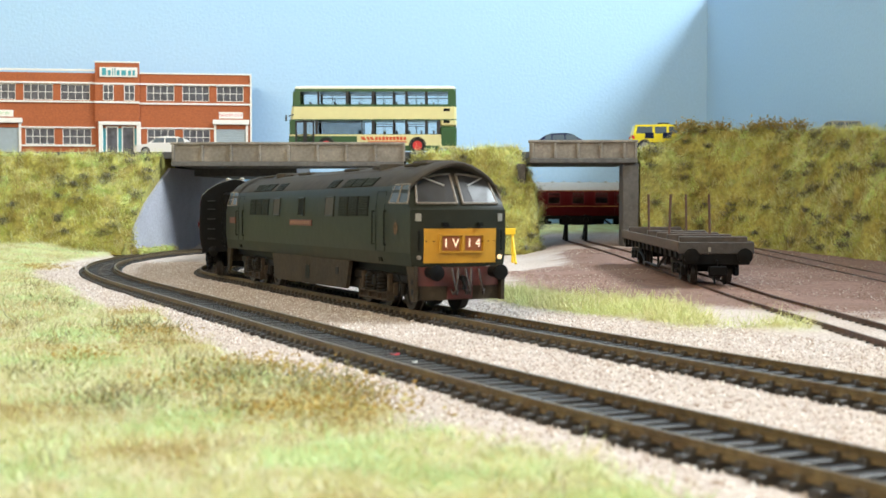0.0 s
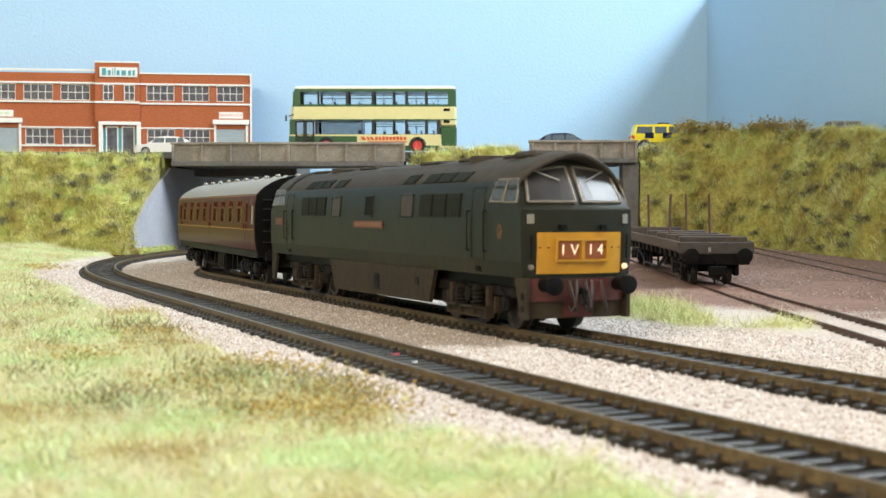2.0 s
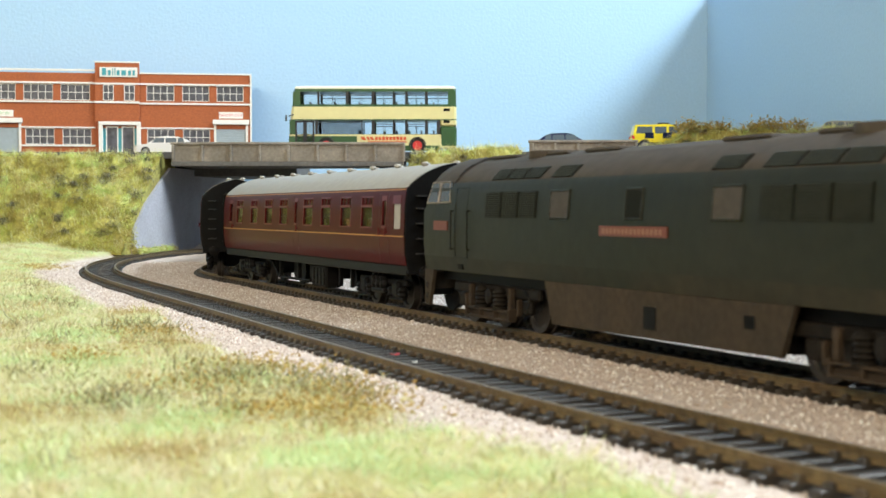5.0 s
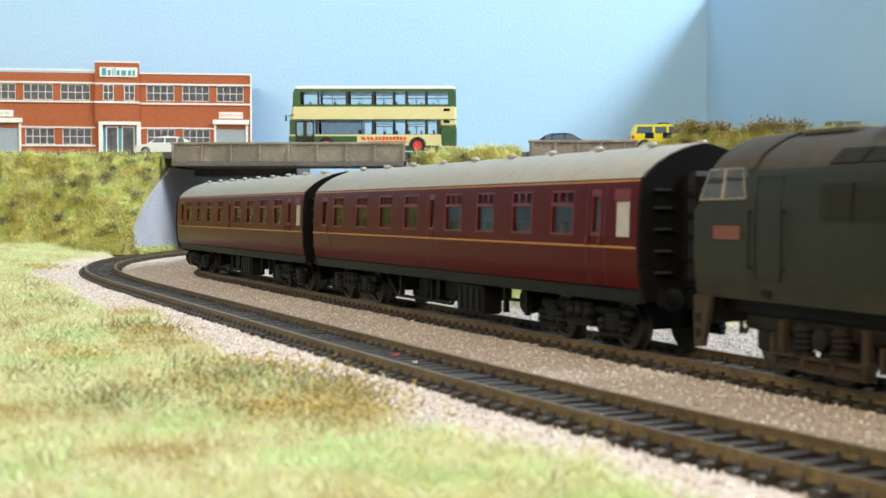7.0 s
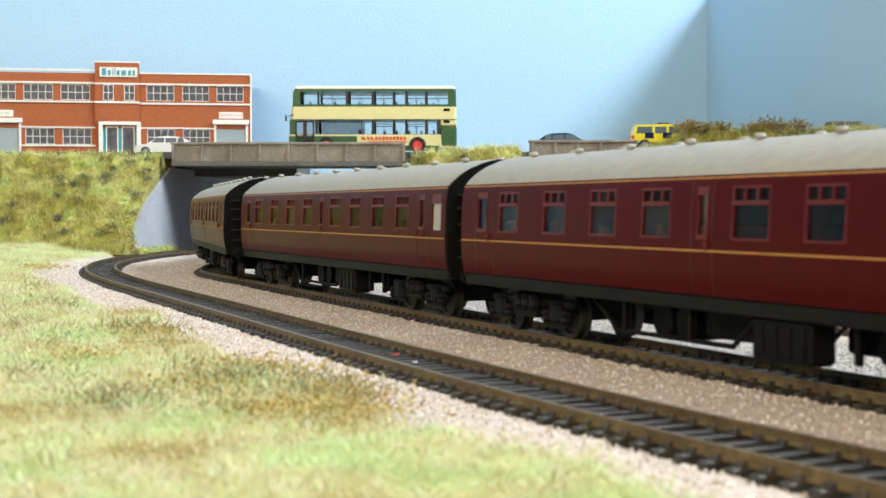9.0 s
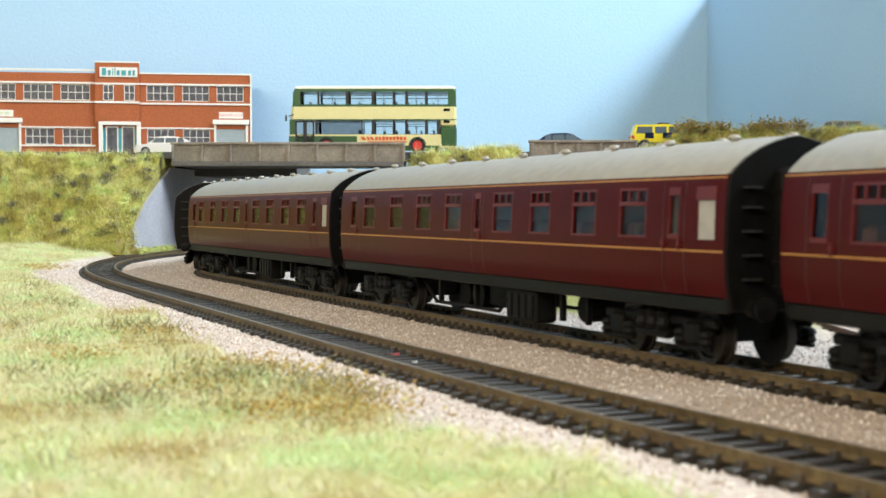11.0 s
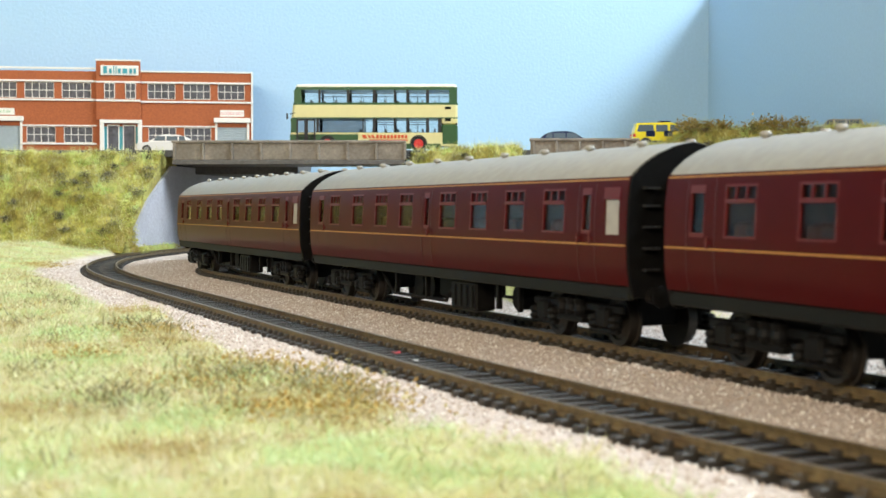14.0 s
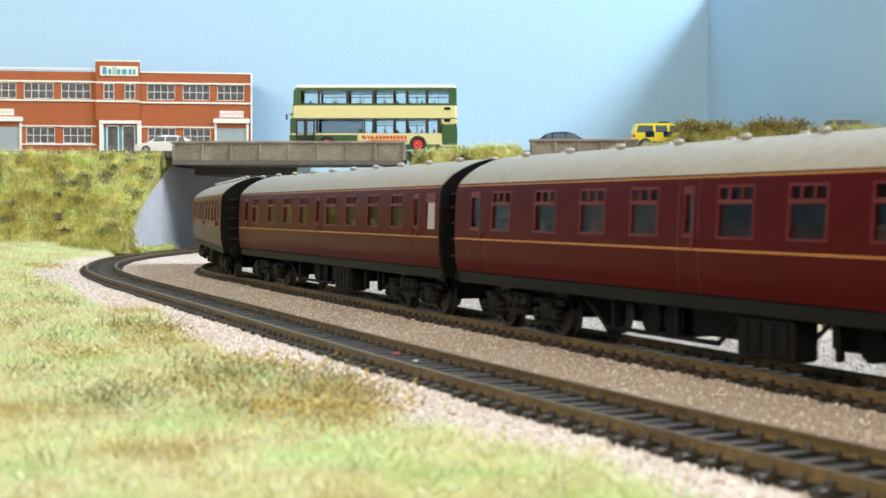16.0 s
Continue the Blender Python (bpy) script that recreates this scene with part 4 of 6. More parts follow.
def coach(label):
    c = empty("railway_coach", label, "railway coach", group="coaches of the train")
    hull = Hull(C_WIDTH, [(13, C_HALF), (51, C_HALF)], 0.6)
    # sides are cut for their windows: bands of wall above, below and between
    cuts = sorted(C_WINDOWS + C_SLITS + [(115.6, 122.4)])
    side = Shape()
    for hand in (1, -1):
        g = hull.side(hand)
        side.sheet(g, -C_HALF, C_HALF, 15.9, 28.0, -0.9, 0.9, 1, 6)
        side.sheet(g, -C_HALF, C_HALF, 39.3, 42.0, -0.9, 0.9, 1, 3)
        x = -C_HALF
        for a, b in cuts + [(C_HALF, C_HALF)]:
            side.sheet(g, x, a, 28.0, 39.3, -0.9, 0.9, 1, 5)
            x = b
    side.part("side_wall", M["maroon"], c, smooth=True)
    roof = Shape()
    lv = [z for z, _ in C_WIDTH if z >= 41.8]
    prof = [(-hull.w(z), z) for z in lv] + [(hull.w(z), z) for z in reversed(lv)]
    roof.rings([[(u, y * k, 41.8 + (z - 41.8) * k) for y, z in prof] for u, k in ((-C_HALF - 0.4, 0.985), (-C_HALF + 1, 1), (C_HALF - 1, 1), (C_HALF + 0.4, 0.985))])
    roof.part("roof", M["coach_roof"], c, smooth=True)
    for i in range(9):
        u = -108 + 27 * i
        for k, y in ((0, -3.4), (12, 3.4)):
            v = Shape().lathe([(0.8, -0.4), (0.8, 0.5), (1.25, 0.8), (1.4, 1.3), (1.0, 1.9), (0.01, 2.0)], axis="z", centre=(u + k, y, 49.2), n=12)
            v.part("roof_vent", M["coach_roof"], c, smooth=True)
    # ends with the corridor connection and steps
    for e in (1, -1):
        s = Shape()
        lv2 = [z for z, _ in C_WIDTH if z >= 13]
        prof2 = [(-hull.w(z) + 0.1, z - 0.05) for z in lv2] + [(hull.w(z) - 0.1, z - 0.05) for z in reversed(lv2)]
        s.rings([[(e * u, y * k, 32 + (z - 32) * k) for y, z in prof2] for u, k in ((C_HALF - 1.4, 1), (C_HALF + 0.2, 1), (C_HALF + 0.7, 0.985))])
        s.part("end_wall", M["black"], c)
        s = Shape()
        s.box(*sorted((e * C_HALF, e * (C_HALF + 4.6))), -6.6, 6.6, 15.5, 43.4, bevel=1.2)
        for i in range(5):
            z0 = 17.5 + i * 5
            s.box(*sorted((e * (C_HALF + 0.6), e * (C_HALF + 4.9))), -7.0, 7.0, z0, z0 + 1.0)
        s.part("corridor_connection", M["black"], c)
        st = Shape()
        for hand in (1, -1):
            for z in (19.5, 24.5, 29.6, 34.6, 38.8):
                st.box(*sorted((e * (C_HALF + 0.5), e * (C_HALF + 2.3))), *sorted((hand * 10.2, hand * 14.2)), z, z + 0.55)
        st.part("end_steps", M["end_step"], c)
        for hand in (1, -1):
            b = Shape()
            buffer_shape(b, e * (C_HALF + 0.2), hand * 11.4, 13.6, e, 2.6, 5.4)
            b.part("buffer", M["black"], c, smooth=True)
    # frames, glazing and lining
    for hand in (1, -1):
        g = hull.side(hand)
        for a, b in C_WINDOWS:
            fr = Shape()
            for q0, q1, z0, z1 in ((a, a + 0.55, 28, 39.3), (b - 0.55, b, 28, 39.3), (a + 0.55, b - 0.55, 28, 28.5), (a + 0.55, b - 0.55, 38.8, 39.3)):
                fr.sheet(g, q0, q1, z0, z1, -0.4, 0.55)
            w = fr.part("window", M["maroon_trim"], c)
            Shape().sheet(g, a - 0.2, b + 0.2, 27.9, 39.4, -0.7, 0.25).part("pane", M["coach_pane"], w)
            tr = Shape().sheet(g, a + 0.3, b - 0.3, 35.3, 36.2, -0.4, 0.6)
            for k in (1, 2):
                u = a + (b - a) * k / 3
                tr.sheet(g, u - 0.3, u + 0.3, 36.2, 38.9, -0.4, 0.45)
            tr.part("ventilator", M["maroon_trim"], w)
        for a, b in C_SLITS:
            tr = Shape()
            for q0, q1, z0, z1 in ((a, a + 0.4, 28, 39.3), (b - 0.4, b, 28, 39.3), (a, b, 37.6, 39.3), (a, b, 28, 29.0)):
                tr.sheet(g, q0, q1, z0, z1, -0.4, 0.5)
            w = tr.part("window", M["maroon_trim"], c)
            Shape().sheet(g, a - 0.2, b + 0.2, 27.9, 39.4, -0.7, 0.25).part("pane", M["coach_pane"], w)
        Shape().sheet(g, -C_HALF + 0.4, C_HALF - 0.4, 25.3, 25.75, 0.02, 0.08).part("lining", M["gold"], c)
        Shape().sheet(g, -C_HALF + 0.4, C_HALF - 0.4, 41.0, 41.35, 0.02, 0.08).part("lining", M["gold"], c)
    for hand in (1, -1):
        g = hull.side(hand)
        w = Shape().sheet(g, 115.6, 122.4, 28, 36.4, -0.6, 0.25).part("obscured_window", M["frosted"], c)
        t = Shape()
        t.sheet(g, 115.2, 122.8, 36.4, 39.3, -0.5, 0.7)
        t.part("window_hood", M["maroon_trim"], w)
        for u in (-116.4, -104.6, -4.6, 3.4, 101.8, 110.6):
            d = Shape().sheet(g, u, u + 0.3, 16.2, 40.4, 0.0, 0.07, 1, 6)
            d.part("door_edge", M["door_line"], c)
        for u in (-106.4, 2.2, 103.0, 109.4):
            d = Shape().tube(g(u, 25.6, 0.7), g(u, 28.2, 0.7), 0.28, n=6)
            d.sheet(g, u - 1.0, u + 0.4, 26.6, 27.3, 0.0, 0.6)
            d.part("door_handle", M["maroon_trim"], c)
    # inside: floor, corridor partition and seats
    s = Shape().box(-C_HALF + 2, C_HALF - 2, -16, 16, 16.2, 17.5)
    s.part("floor", M["seat"], c)
    s = Shape()
    s.box(-C_HALF + 3, C_HALF - 3, 4.6, 5.2, 17.5, 41)
    for i in range(9):
        u = -106 + 26.2 * i
        s.box(u - 0.4, u + 0.4, -16.6, 4.6, 17.5, 41)
    s.part("partition", M["curtain"], c)
    for i in range(8):
        for du in (3.0, 19.5):
            u = -104 + 26.2 * i + du
            Shape().box(u, u + 4.2, -16, 4, 17.5, 31.5, bevel=0.8).part("seat", M["seat"], c)
    # underframe
    s = Shape()
    for hand in (1, -1):
        y0, y1 = sorted((hand * 15.4, hand * 17.0))
        s.box(-C_HALF + 0.5, C_HALF - 0.5, y0, y1, 12.4, 15.9, bevel=0.4)
    s.box(-C_HALF + 1, C_HALF - 1, -15.3, 15.3, 13.2, 15.7)
    s.part("solebar", M["sole"], c)
    for hand in (1, -1):
        s = Shape()
        y0, y1 = sorted((hand * 9, hand * 15.6))
        s.box(14, 33, y0, y1, 3.6, 12.4, bevel=0.6)
        for i in range(4):
            s.box(15.4 + i * 4.4, 18.2 + i * 4.4, *sorted((hand * 15.5, hand * 16.1)), 4.6, 11.2, bevel=0.2)
        s.part("battery_box", M["black"], c)
    for hand in (1, -1):
        s = Shape()
        for a, b in (((-56, 12.6), (-44, 5.0)), ((-44, 5.0), (4, 5.0)), ((4, 5.0), (14, 12.6))):
            s.tube((a[0], hand * 13, a[1]), (b[0], hand * 13, b[1]), 0.6, n=6)
        s.part("truss", M["black"], c)
        for u in (-40, -12, 44, 58):
            Shape().box(u - 0.7, u + 0.7, *sorted((hand * 12.2, hand * 13.8)), 5.0, 12.6, bevel=0.2).part("hanger", M["black"], c)
    for u, q in ((-30, 4.4), (-20, 4.4), (48, 3.6)):
        Shape().lathe([(0.01, -9), (q, -9), (q, 9), (0.01, 9)], axis="y", centre=(u, 0, 8.4), n=14).part("vacuum_cylinder", M["black"], c)
    Shape().box(-14, 4, -8, 8, 5.5, 12.5, bevel=0.5).part("brake_gear", M["black"], c)
    for u in (-91, 91):
        bg = Shape()
        for hand in (1, -1):
            y0, y1 = sorted((hand * 11.6, hand * 13.2))
            bg.box(u - 24, u + 24, y0, y1, 8.2, 10.4, bevel=0.4)
            for q in (u - 16.5, u + 16.5):
                bg.box(q - 3, q + 3, *sorted((hand * 11.6, hand * 14.8)), 4.4, 9.8, bevel=0.8)
                for k in (-5.2, 5.2):
                    bg.lathe([(0.01, 4.4), (1.5, 4.4), (1.9, 5.2), (1.5, 6.0), (1.9, 6.8), (1.5, 7.6), (0.01, 8.2)], axis="z", centre=(q + k, hand * 13.4, 0), n=10)
                bg.box(q - 7, q + 7, *sorted((hand * 12.6, hand * 14.2)), 3.4, 4.5, bevel=0.3)
            bg.box(u - 7, u + 7, *sorted((hand * 12, hand * 15)), 5.0, 7.0, bevel=0.5)
            for k in (-4.5, 0, 4.5):
                bg.lathe([(0.01, 6.8), (1.6, 6.8), (2.0, 8.2), (1.6, 9.6), (2.0, 11), (0.01, 12)], axis="z", centre=(u + k, hand * 13.8, 0), n=10)
        bg.box(u - 20, u + 20, -6, 6, 5, 12.8, bevel=0.5)
        b = bg.part("bogie", M["black"], c)
        railway_wheels(b, WHEEL_C, (u - 16.5, u + 16.5), 6.2)
    return c


M["frosted"] = material("frosted_pane", (0.33, 0.31, 0.29), 0.3, grain=0.1, grain_mm=3)
M["coach_pane"] = glass("coach_glazing", (0.66, 0.60, 0.56), 0.08, 1.2)
M["end_step"] = material("worn_step_edge", (0.018, 0.018, 0.019), 0.5, spec=0.3, grain=0.2, grain_mm=1)
M["door_line"] = material("door_gap_shadow", (0.045, 0.008, 0.008), 0.5)
M["sole"] = material("solebar_grey", (0.006, 0.006, 0.0055), 0.5, spec=0.12, grain=0.2, grain_mm=3, stain=0.3, stain_mm=20, stain_colour=(0.012, 0.011, 0.009))
COACHES = [coach("maroon passenger coach with grey roof and yellow lining")]
for _i in range(4):
    COACHES.append(copy_thing(COACHES[0], Matrix.Identity(4)))


# ---- the factory ----
def factory():
    fac = empty("factory", "two-storey red brick factory with white trim and shutters", "building", (-310, 1352, ROAD_Z - 0.5, 0, 0, 8.2))
    k = 0.5525
    X = lambda px: (px - 221) * k
    Z = lambda py: (281 - py) * 0.5505
    x0, x1 = X(-90), X(442)
    cuts_up = [(-78, -30), (-12, 37), (50, 100), (113, 163), (260, 308), (322, 369), (382, 429)]
    cuts_lo = [(53, 102), (116, 165), (261, 309), (323, 370)]
    body = Shape()
    body.box(x0, x1, 0.5, 46, 0, Z(131))
    body.part("brick_wall", M["brick"], fac)
    # the brick front in strips round the openings
    front = Shape()
    def strips(cuts, z0, z1, a, b):
        p = a
        for c0, c1 in cuts + [(b, b)]:
            if c0 > p:
                front.box(X(p), X(c0), -1.3, 0.48, z0, z1)
            p = c1
    front.box(x0, x1, -1.3, 0.48, Z(150.5), Z(131))
    strips(cuts_up, Z(179), Z(150.6), -90, 442)
    front.box(x0, x1, -1.3, 0.48, Z(227.5), Z(179.1))
    strips([(-22, 44)] + cuts_lo[:2] + [(178, 250)] + cuts_lo[2:] + [(379, 434)], Z(257), Z(227.6), -90, 442)
    strips([(-22, 44), (178, 250), (379, 434)], 0, Z(257.1), -90, 442)
    front.part("brick_front", M["brick"], fac)
    tower = Shape().box(X(172), X(248), -4.4, -1.32, Z(216), Z(113), bevel=0.2)
    tower.part("entrance_tower", M["brick"], fac)
    for a, b, c, d, y in ((-90, 171, 124.5, 128, -2.2), (249, 443, 129, 131.6, -2.2), (-90, 171.8, 147, 150.2, -2.4), (248.2, 443, 148, 151, -2.4), (172, 248, 148.2, 151.2, -5.2),
                          (-90, 171.8, 180, 183.2, -2.6), (248.2, 444, 182, 185.2, -2.6), (172, 248, 180.4, 184, -5.4), (44, 171.8, 225.4, 227.8, -2.2), (250, 378, 225.6, 228, -2.2),
                          (44, 171.8, 257, 260, -2.6), (250, 378, 257, 259.4, -2.6), (171, 249, 110.5, 113, -5.0)):
        Shape().box(X(a), X(b), y, -0.9 if y > -3 else -4.3, Z(d), Z(c), bevel=0.15).part("white_band", M["card_white"], fac)
    Shape().box(X(440.5), X(443.5), -2.4, 1, 0, Z(131.7), bevel=0.1).part("corner_trim", M["card_white"], fac)

    def win(a, b, top, bot, y, cols, rows=2):
        w = Shape()
        t = 0.55
        w.box(X(a), X(b), y - 0.3, y + 0.5, Z(bot), Z(bot) + t)
        w.box(X(a), X(b), y - 0.3, y + 0.5, Z(top) - t, Z(top))
        for i in range(cols + 1):
            u = X(a) + (X(b) - X(a) - t) * i / cols
            w.box(u, u + t, y - 0.28, y + 0.48, Z(bot) + t, Z(top) - t)
        for i in range(1, rows):
            z = Z(bot) + (Z(top) - Z(bot)) * i / rows
            w.box(X(a), X(b), y - 0.26, y + 0.46, z - t / 2, z + t / 2)
        o = w.part("window", M["card_white"], fac)
        for i in range(cols):
            for j in range(rows):
                u0, u1 = X(a) + (X(b) - X(a)) * i / cols, X(a) + (X(b) - X(a)) * (i + 1) / cols
                z0, z1 = Z(bot) + (Z(top) - Z(bot)) * j / rows, Z(bot) + (Z(top) - Z(bot)) * (j + 1) / rows
                Shape().box(u0 + 0.1, u1 - 0.1, y + 0.1, y + 0.4, z0 + 0.1, z1 - 0.1).part("pane", M["pane_dark"], o)

    for a, b in cuts_up:
        win(a, b, 151, 178.5, -0.7, 4)
    for a, b in cuts_lo:
        win(a, b, 228.5, 256.5, -0.7, 4)
    for a, b in ((186, 204), (222, 240)):
        win(a, b, 151.5, 179, -5.0, 2)
    # entrance
    Shape().box(X(178), X(250), -5.4, -1.0, Z(222), Z(216), bevel=0.2).part("lintel", M["card_white"], fac)
    for a, b in ((178, 185), (243, 250)):
        Shape().box(X(a), X(b), -5.2, -1.0, 0, Z(222), bevel=0.2).part("pilaster", M["card_white"], fac)
    Shape().box(X(185), X(243), -1.2, -0.6, 0, Z(222)).part("entrance_panel", M["teal"], fac)
    for a, b in ((190, 211), (217, 239)):
        d = Shape()
        d.box(X(a), X(a) + 1, -2.0, -1.25, 0.2, Z(224.5)).box(X(b) - 1, X(b), -2.0, -1.25, 0.2, Z(224.5)).box(X(a) + 1, X(b) - 1, -2.0, -1.25, Z(224.5) - 1, Z(224.5))
        o = d.part("door", M["card_white"], fac)
        Shape().box(X(a) + 1, X(b) - 1, -1.7, -1.25, 0.3, Z(224.5) - 1).part("pane", M["pane_dark"], o)
    # shutters
    for a, b in ((-22, 42), (381, 433)):
        sh = Shape().box(X(a), X(b), -0.3, 0.3, 0, Z(219)).part("roller_shutter", M["roller"], fac)
        n = 16
        for i in range(n):
            z0, z1 = Z(271) + (Z(219) - Z(271)) * i / n, Z(271) + (Z(219) - Z(271)) * (i + 0.9) / n
            Shape().box(X(a), X(b), -0.9, -0.32, z0, z1, bevel=0.2).part("slat", M["roller"], sh)
        Shape().box(X(a) - 3.4, X(b) + 3.4, -4.6, -0.9, Z(219.5), Z(211), bevel=0.4).part("shutter_box", M["card_white"], fac)
        Shape().box(X(a) - 2.2, X(a), -2.0, 0.2, 0, Z(219.5)).part("shutter_guide", M["card_white"], fac)
        Shape().box(X(b), X(b) + 2.2, -2.0, 0.2, 0, Z(219.5)).part("shutter_guide", M["card_white"], fac)
    # signs
    board = Shape().box(X(180), X(245), -5.6, -4.42, Z(138), Z(121), bevel=0.2).part("sign_board", M["card_white"], fac, label="white sign board with teal lettering")
    g = Shape()
    for i, (w, h) in enumerate(((3.6, 6.0), (2.4, 4.2), (0.9, 6.0), (0.9, 6.0), (2.6, 4.2), (4.2, 4.2), (2.6, 4.2), (2.2, 4.2))):
        u = X(184.5) + (0, 4.4, 7.5, 9.2, 10.9, 14.3, 19.3, 22.5)[i] * 1.28
        g.box(u, u + w * 1.05, -5.9, -5.62, Z(135), Z(135) + h * 1.15)
    g.part("lettering", M["teal"], board)
    for a, b, word, m in ((386, 428, "GOODS OUT", M["pink"]), (-14, 33, "GOODS IN", M["leaf_green"])):
        s = Shape().box(X(a), X(b), -2.0, -1.32, Z(208.5), Z(197)).part("sign_board", M["card_white"], fac)
        letters(word, lambda u, z, l: (u, -2.05 - l, z), (X(a) + X(b)) / 2, Z(203), 2.6, 0.0, m, s, "lettering")
    return fac


factory()


# ---- the double-decker bus ----
def bus():
    k = 2456 / 1226
    B = empty("double_decker_bus", "green and cream double-decker bus parked on the bridge road", "bus", ((659 - 784) / k, 1226 + 17, ROAD_Z))
    X = lambda px: (px - 659) / k
    Z = lambda py: (271.5 - py) / k
    W = 17.0
    def body(px0a, px0b, px1, y_top, y_bot, mat, name, inset=0.0, bev=1.0):
        s = Shape()
        rings = []
        for py, q in ((y_bot, 0), (y_top, 1)):
            a = X(px0a if q == 0 else px0b)
            b = X(px1)
            w = W - inset
            c = 2.0
            rings.append([(a + c, -w, Z(py)), (b - c, -w, Z(py)), (b, -w + c, Z(py)), (b, w - c, Z(py)), (b - c, w, Z(py)), (a + c, w, Z(py)), (a, w - c, Z(py)), (a, -w + c, Z(py))])
        s.rings(rings)
        return s.part(name, mat, B)
    body(511, 512, 808, 239, 262, M["bus_cream"], "lower_panel")
    body(512, 513, 808, 238.5, 262.2, M["bus_green"], "floor_frame", 0.6)
    body(514, 517, 808, 190, 212, M["bus_cream"], "middle_panel")
    body(520, 522, 807, 158.5, 163.5, M["bus_green"], "upper_rail")
    body(517, 518, 808, 186, 190, M["bus_green"], "upper_sill")
    body(513, 515, 808, 212.1, 214, M["bus_green"], "lower_rail")
    roof = Shape()
    rr = []
    for py, q in ((158.4, 0.0), (156, 0.0), (154, 1.2), (152.8, 4.0)):
        rr.append([(X(522) + q + 2, -W + q, Z(py)), (X(806) - q - 2, -W + q, Z(py)), (X(806) - q, -W + q + 2, Z(py)), (X(806) - q, W - q - 2, Z(py)), (X(806) - q - 2, W - q, Z(py)),
                   (X(522) + q + 2, W - q, Z(py)), (X(522) + q, W - q - 2, Z(py)), (X(522) + q, -W + q + 2, Z(py))])
    roof.rings(rr)
    roof.part("roof", M["bus_white"], B, smooth=True)
    # pillars, panes
    up = [(532, 562), (566, 612), (617, 658), (663, 695), (698, 717), (721, 752), (757, 793)]
    lo = [(563, 640), (642, 658), (663, 695), (698, 717), (721, 752), (757, 773)]
    for wins, top, bot, first, last in ((up, 163.5, 186, 519, 807), (lo, 214, 238.5, 558, 779)):
        for hand in (-1, 1):
            y0, y1 = sorted((hand * W, hand * (W - 0.9)))
            p = first
            for a, b in wins + [(last, last)]:
                if a > p:
                    Shape().box(X(p), X(a), y0, y1, Z(bot), Z(top)).part("pillar", M["bus_green"] if top < 200 and (p == first or a == last) else M["tyre"], B)
                p = b
            for a, b in wins:
                w = Shape().box(X(a) - 0.1, X(b) + 0.1, *sorted((hand * (W - 0.3), hand * (W - 0.6))), Z(bot), Z(top)).part("window", M["glass"] if b - a < 60 else M["glass_smoky"], B)
                if b - a > 30 and b - a < 60:
                    bar = Shape().box(X(a), X(b), *sorted((hand * (W - 0.1), hand * (W - 0.25))), Z(top + 7.5), Z(top + 6.2))
                    bar.box(X((a + b) / 2) - 0.2, X((a + b) / 2) + 0.2, *sorted((hand * (W - 0.1), hand * (W - 0.25))), Z(bot), Z(top + 7.6))
                    bar.part("window_bar", M["tyre"], w)
    # ends
    for px, top, bot in ((806.4, 163.5, 186), (806.4, 214, 238.5)):
        Shape().box(X(px) - 1, X(px), -W + 1, W - 1, Z(bot), Z(top)).part("end_window", M["tyre"], B)
    for a, top, bot in ((519.5, 163.5, 186), (513.5, 214, 238.5)):
        Shape().box(X(a), X(a) + 0.8, -W + 1, W - 1, Z(bot), Z(top)).part("windscreen", M["glass_smoky"], B)
    Shape().box(X(513), X(523), -W + 0.05, -W + 1.2, Z(238.5), Z(214)).part("front_pillar", M["bus_green"], B)
    # the rear quarter and skirts in green
    Shape().box(X(778), X(808) + 0.12, -W - 0.12, W + 0.12, Z(262.4), Z(224.5), bevel=1.6).part("engine_bay", M["bus_green"], B)
    Shape().box(X(779), X(808) + 0.1, -W - 0.1, W + 0.1, Z(224.3), Z(212.2), bevel=1.4).part("rear_panel", M["bus_cream"], B)
    Shape().box(X(512) - 0.1, X(632), -W - 0.14, -W + 0.3, Z(262.1), Z(242)).part("side_panel", M["bus_green"], B)
    Shape().box(X(558), X(632), -W - 0.2, -W + 0.2, Z(241.8), Z(239.4)).part("cream_stripe", M["bus_cream"], B)
    Shape().box(X(632), X(778), -W - 0.1, -W + 0.3, Z(268), Z(258.5)).part("skirt", M["bus_green"], B)
    d = Shape()
    for a, b in ((523, 526), (537, 543.5), (554, 557)):
        d.box(X(a), X(b), -W - 0.3, -W + 0.5, Z(264), Z(215))
    d.box(X(523), X(557), -W - 0.3, -W + 0.5, Z(217.5), Z(214.6))
    o = d.part("door", M["tyre"], B)
    Shape().box(X(526), X(554), -W - 0.15, -W + 0.1, Z(264), Z(217.5)).part("pane", M["glass_smoky"], o)
    # lettering shown as plain shapes, small grilles
    s = Shape()
    for a, b in ((638, 645), (648, 652), (654, 659)):
        s.add([(X(a), -W - 0.25, Z(243)), (X(b), -W - 0.25, Z(243)), (X(b) + 1.8, -W - 0.25, Z(249)), (X(a) + 1.8, -W - 0.25, Z(249))], [(3, 2, 1, 0)])
    for i in range(9):
        s.box(X(664 + i * 6.3), X(668.6 + i * 6.3), -W - 0.25, -W - 0.1, Z(249.2), Z(243))
    s.box(X(652), X(720), -W - 0.24, -W - 0.1, Z(253.5), Z(251))
    s.part("lettering", M["bus_red"], B)
    for py in (195.5, 216.5):
        Shape().box(X(785), X(796), -W - 0.3, -W + 0.1, Z(py + 2.4), Z(py - 2.4)).part("grille", M["grille"], B)
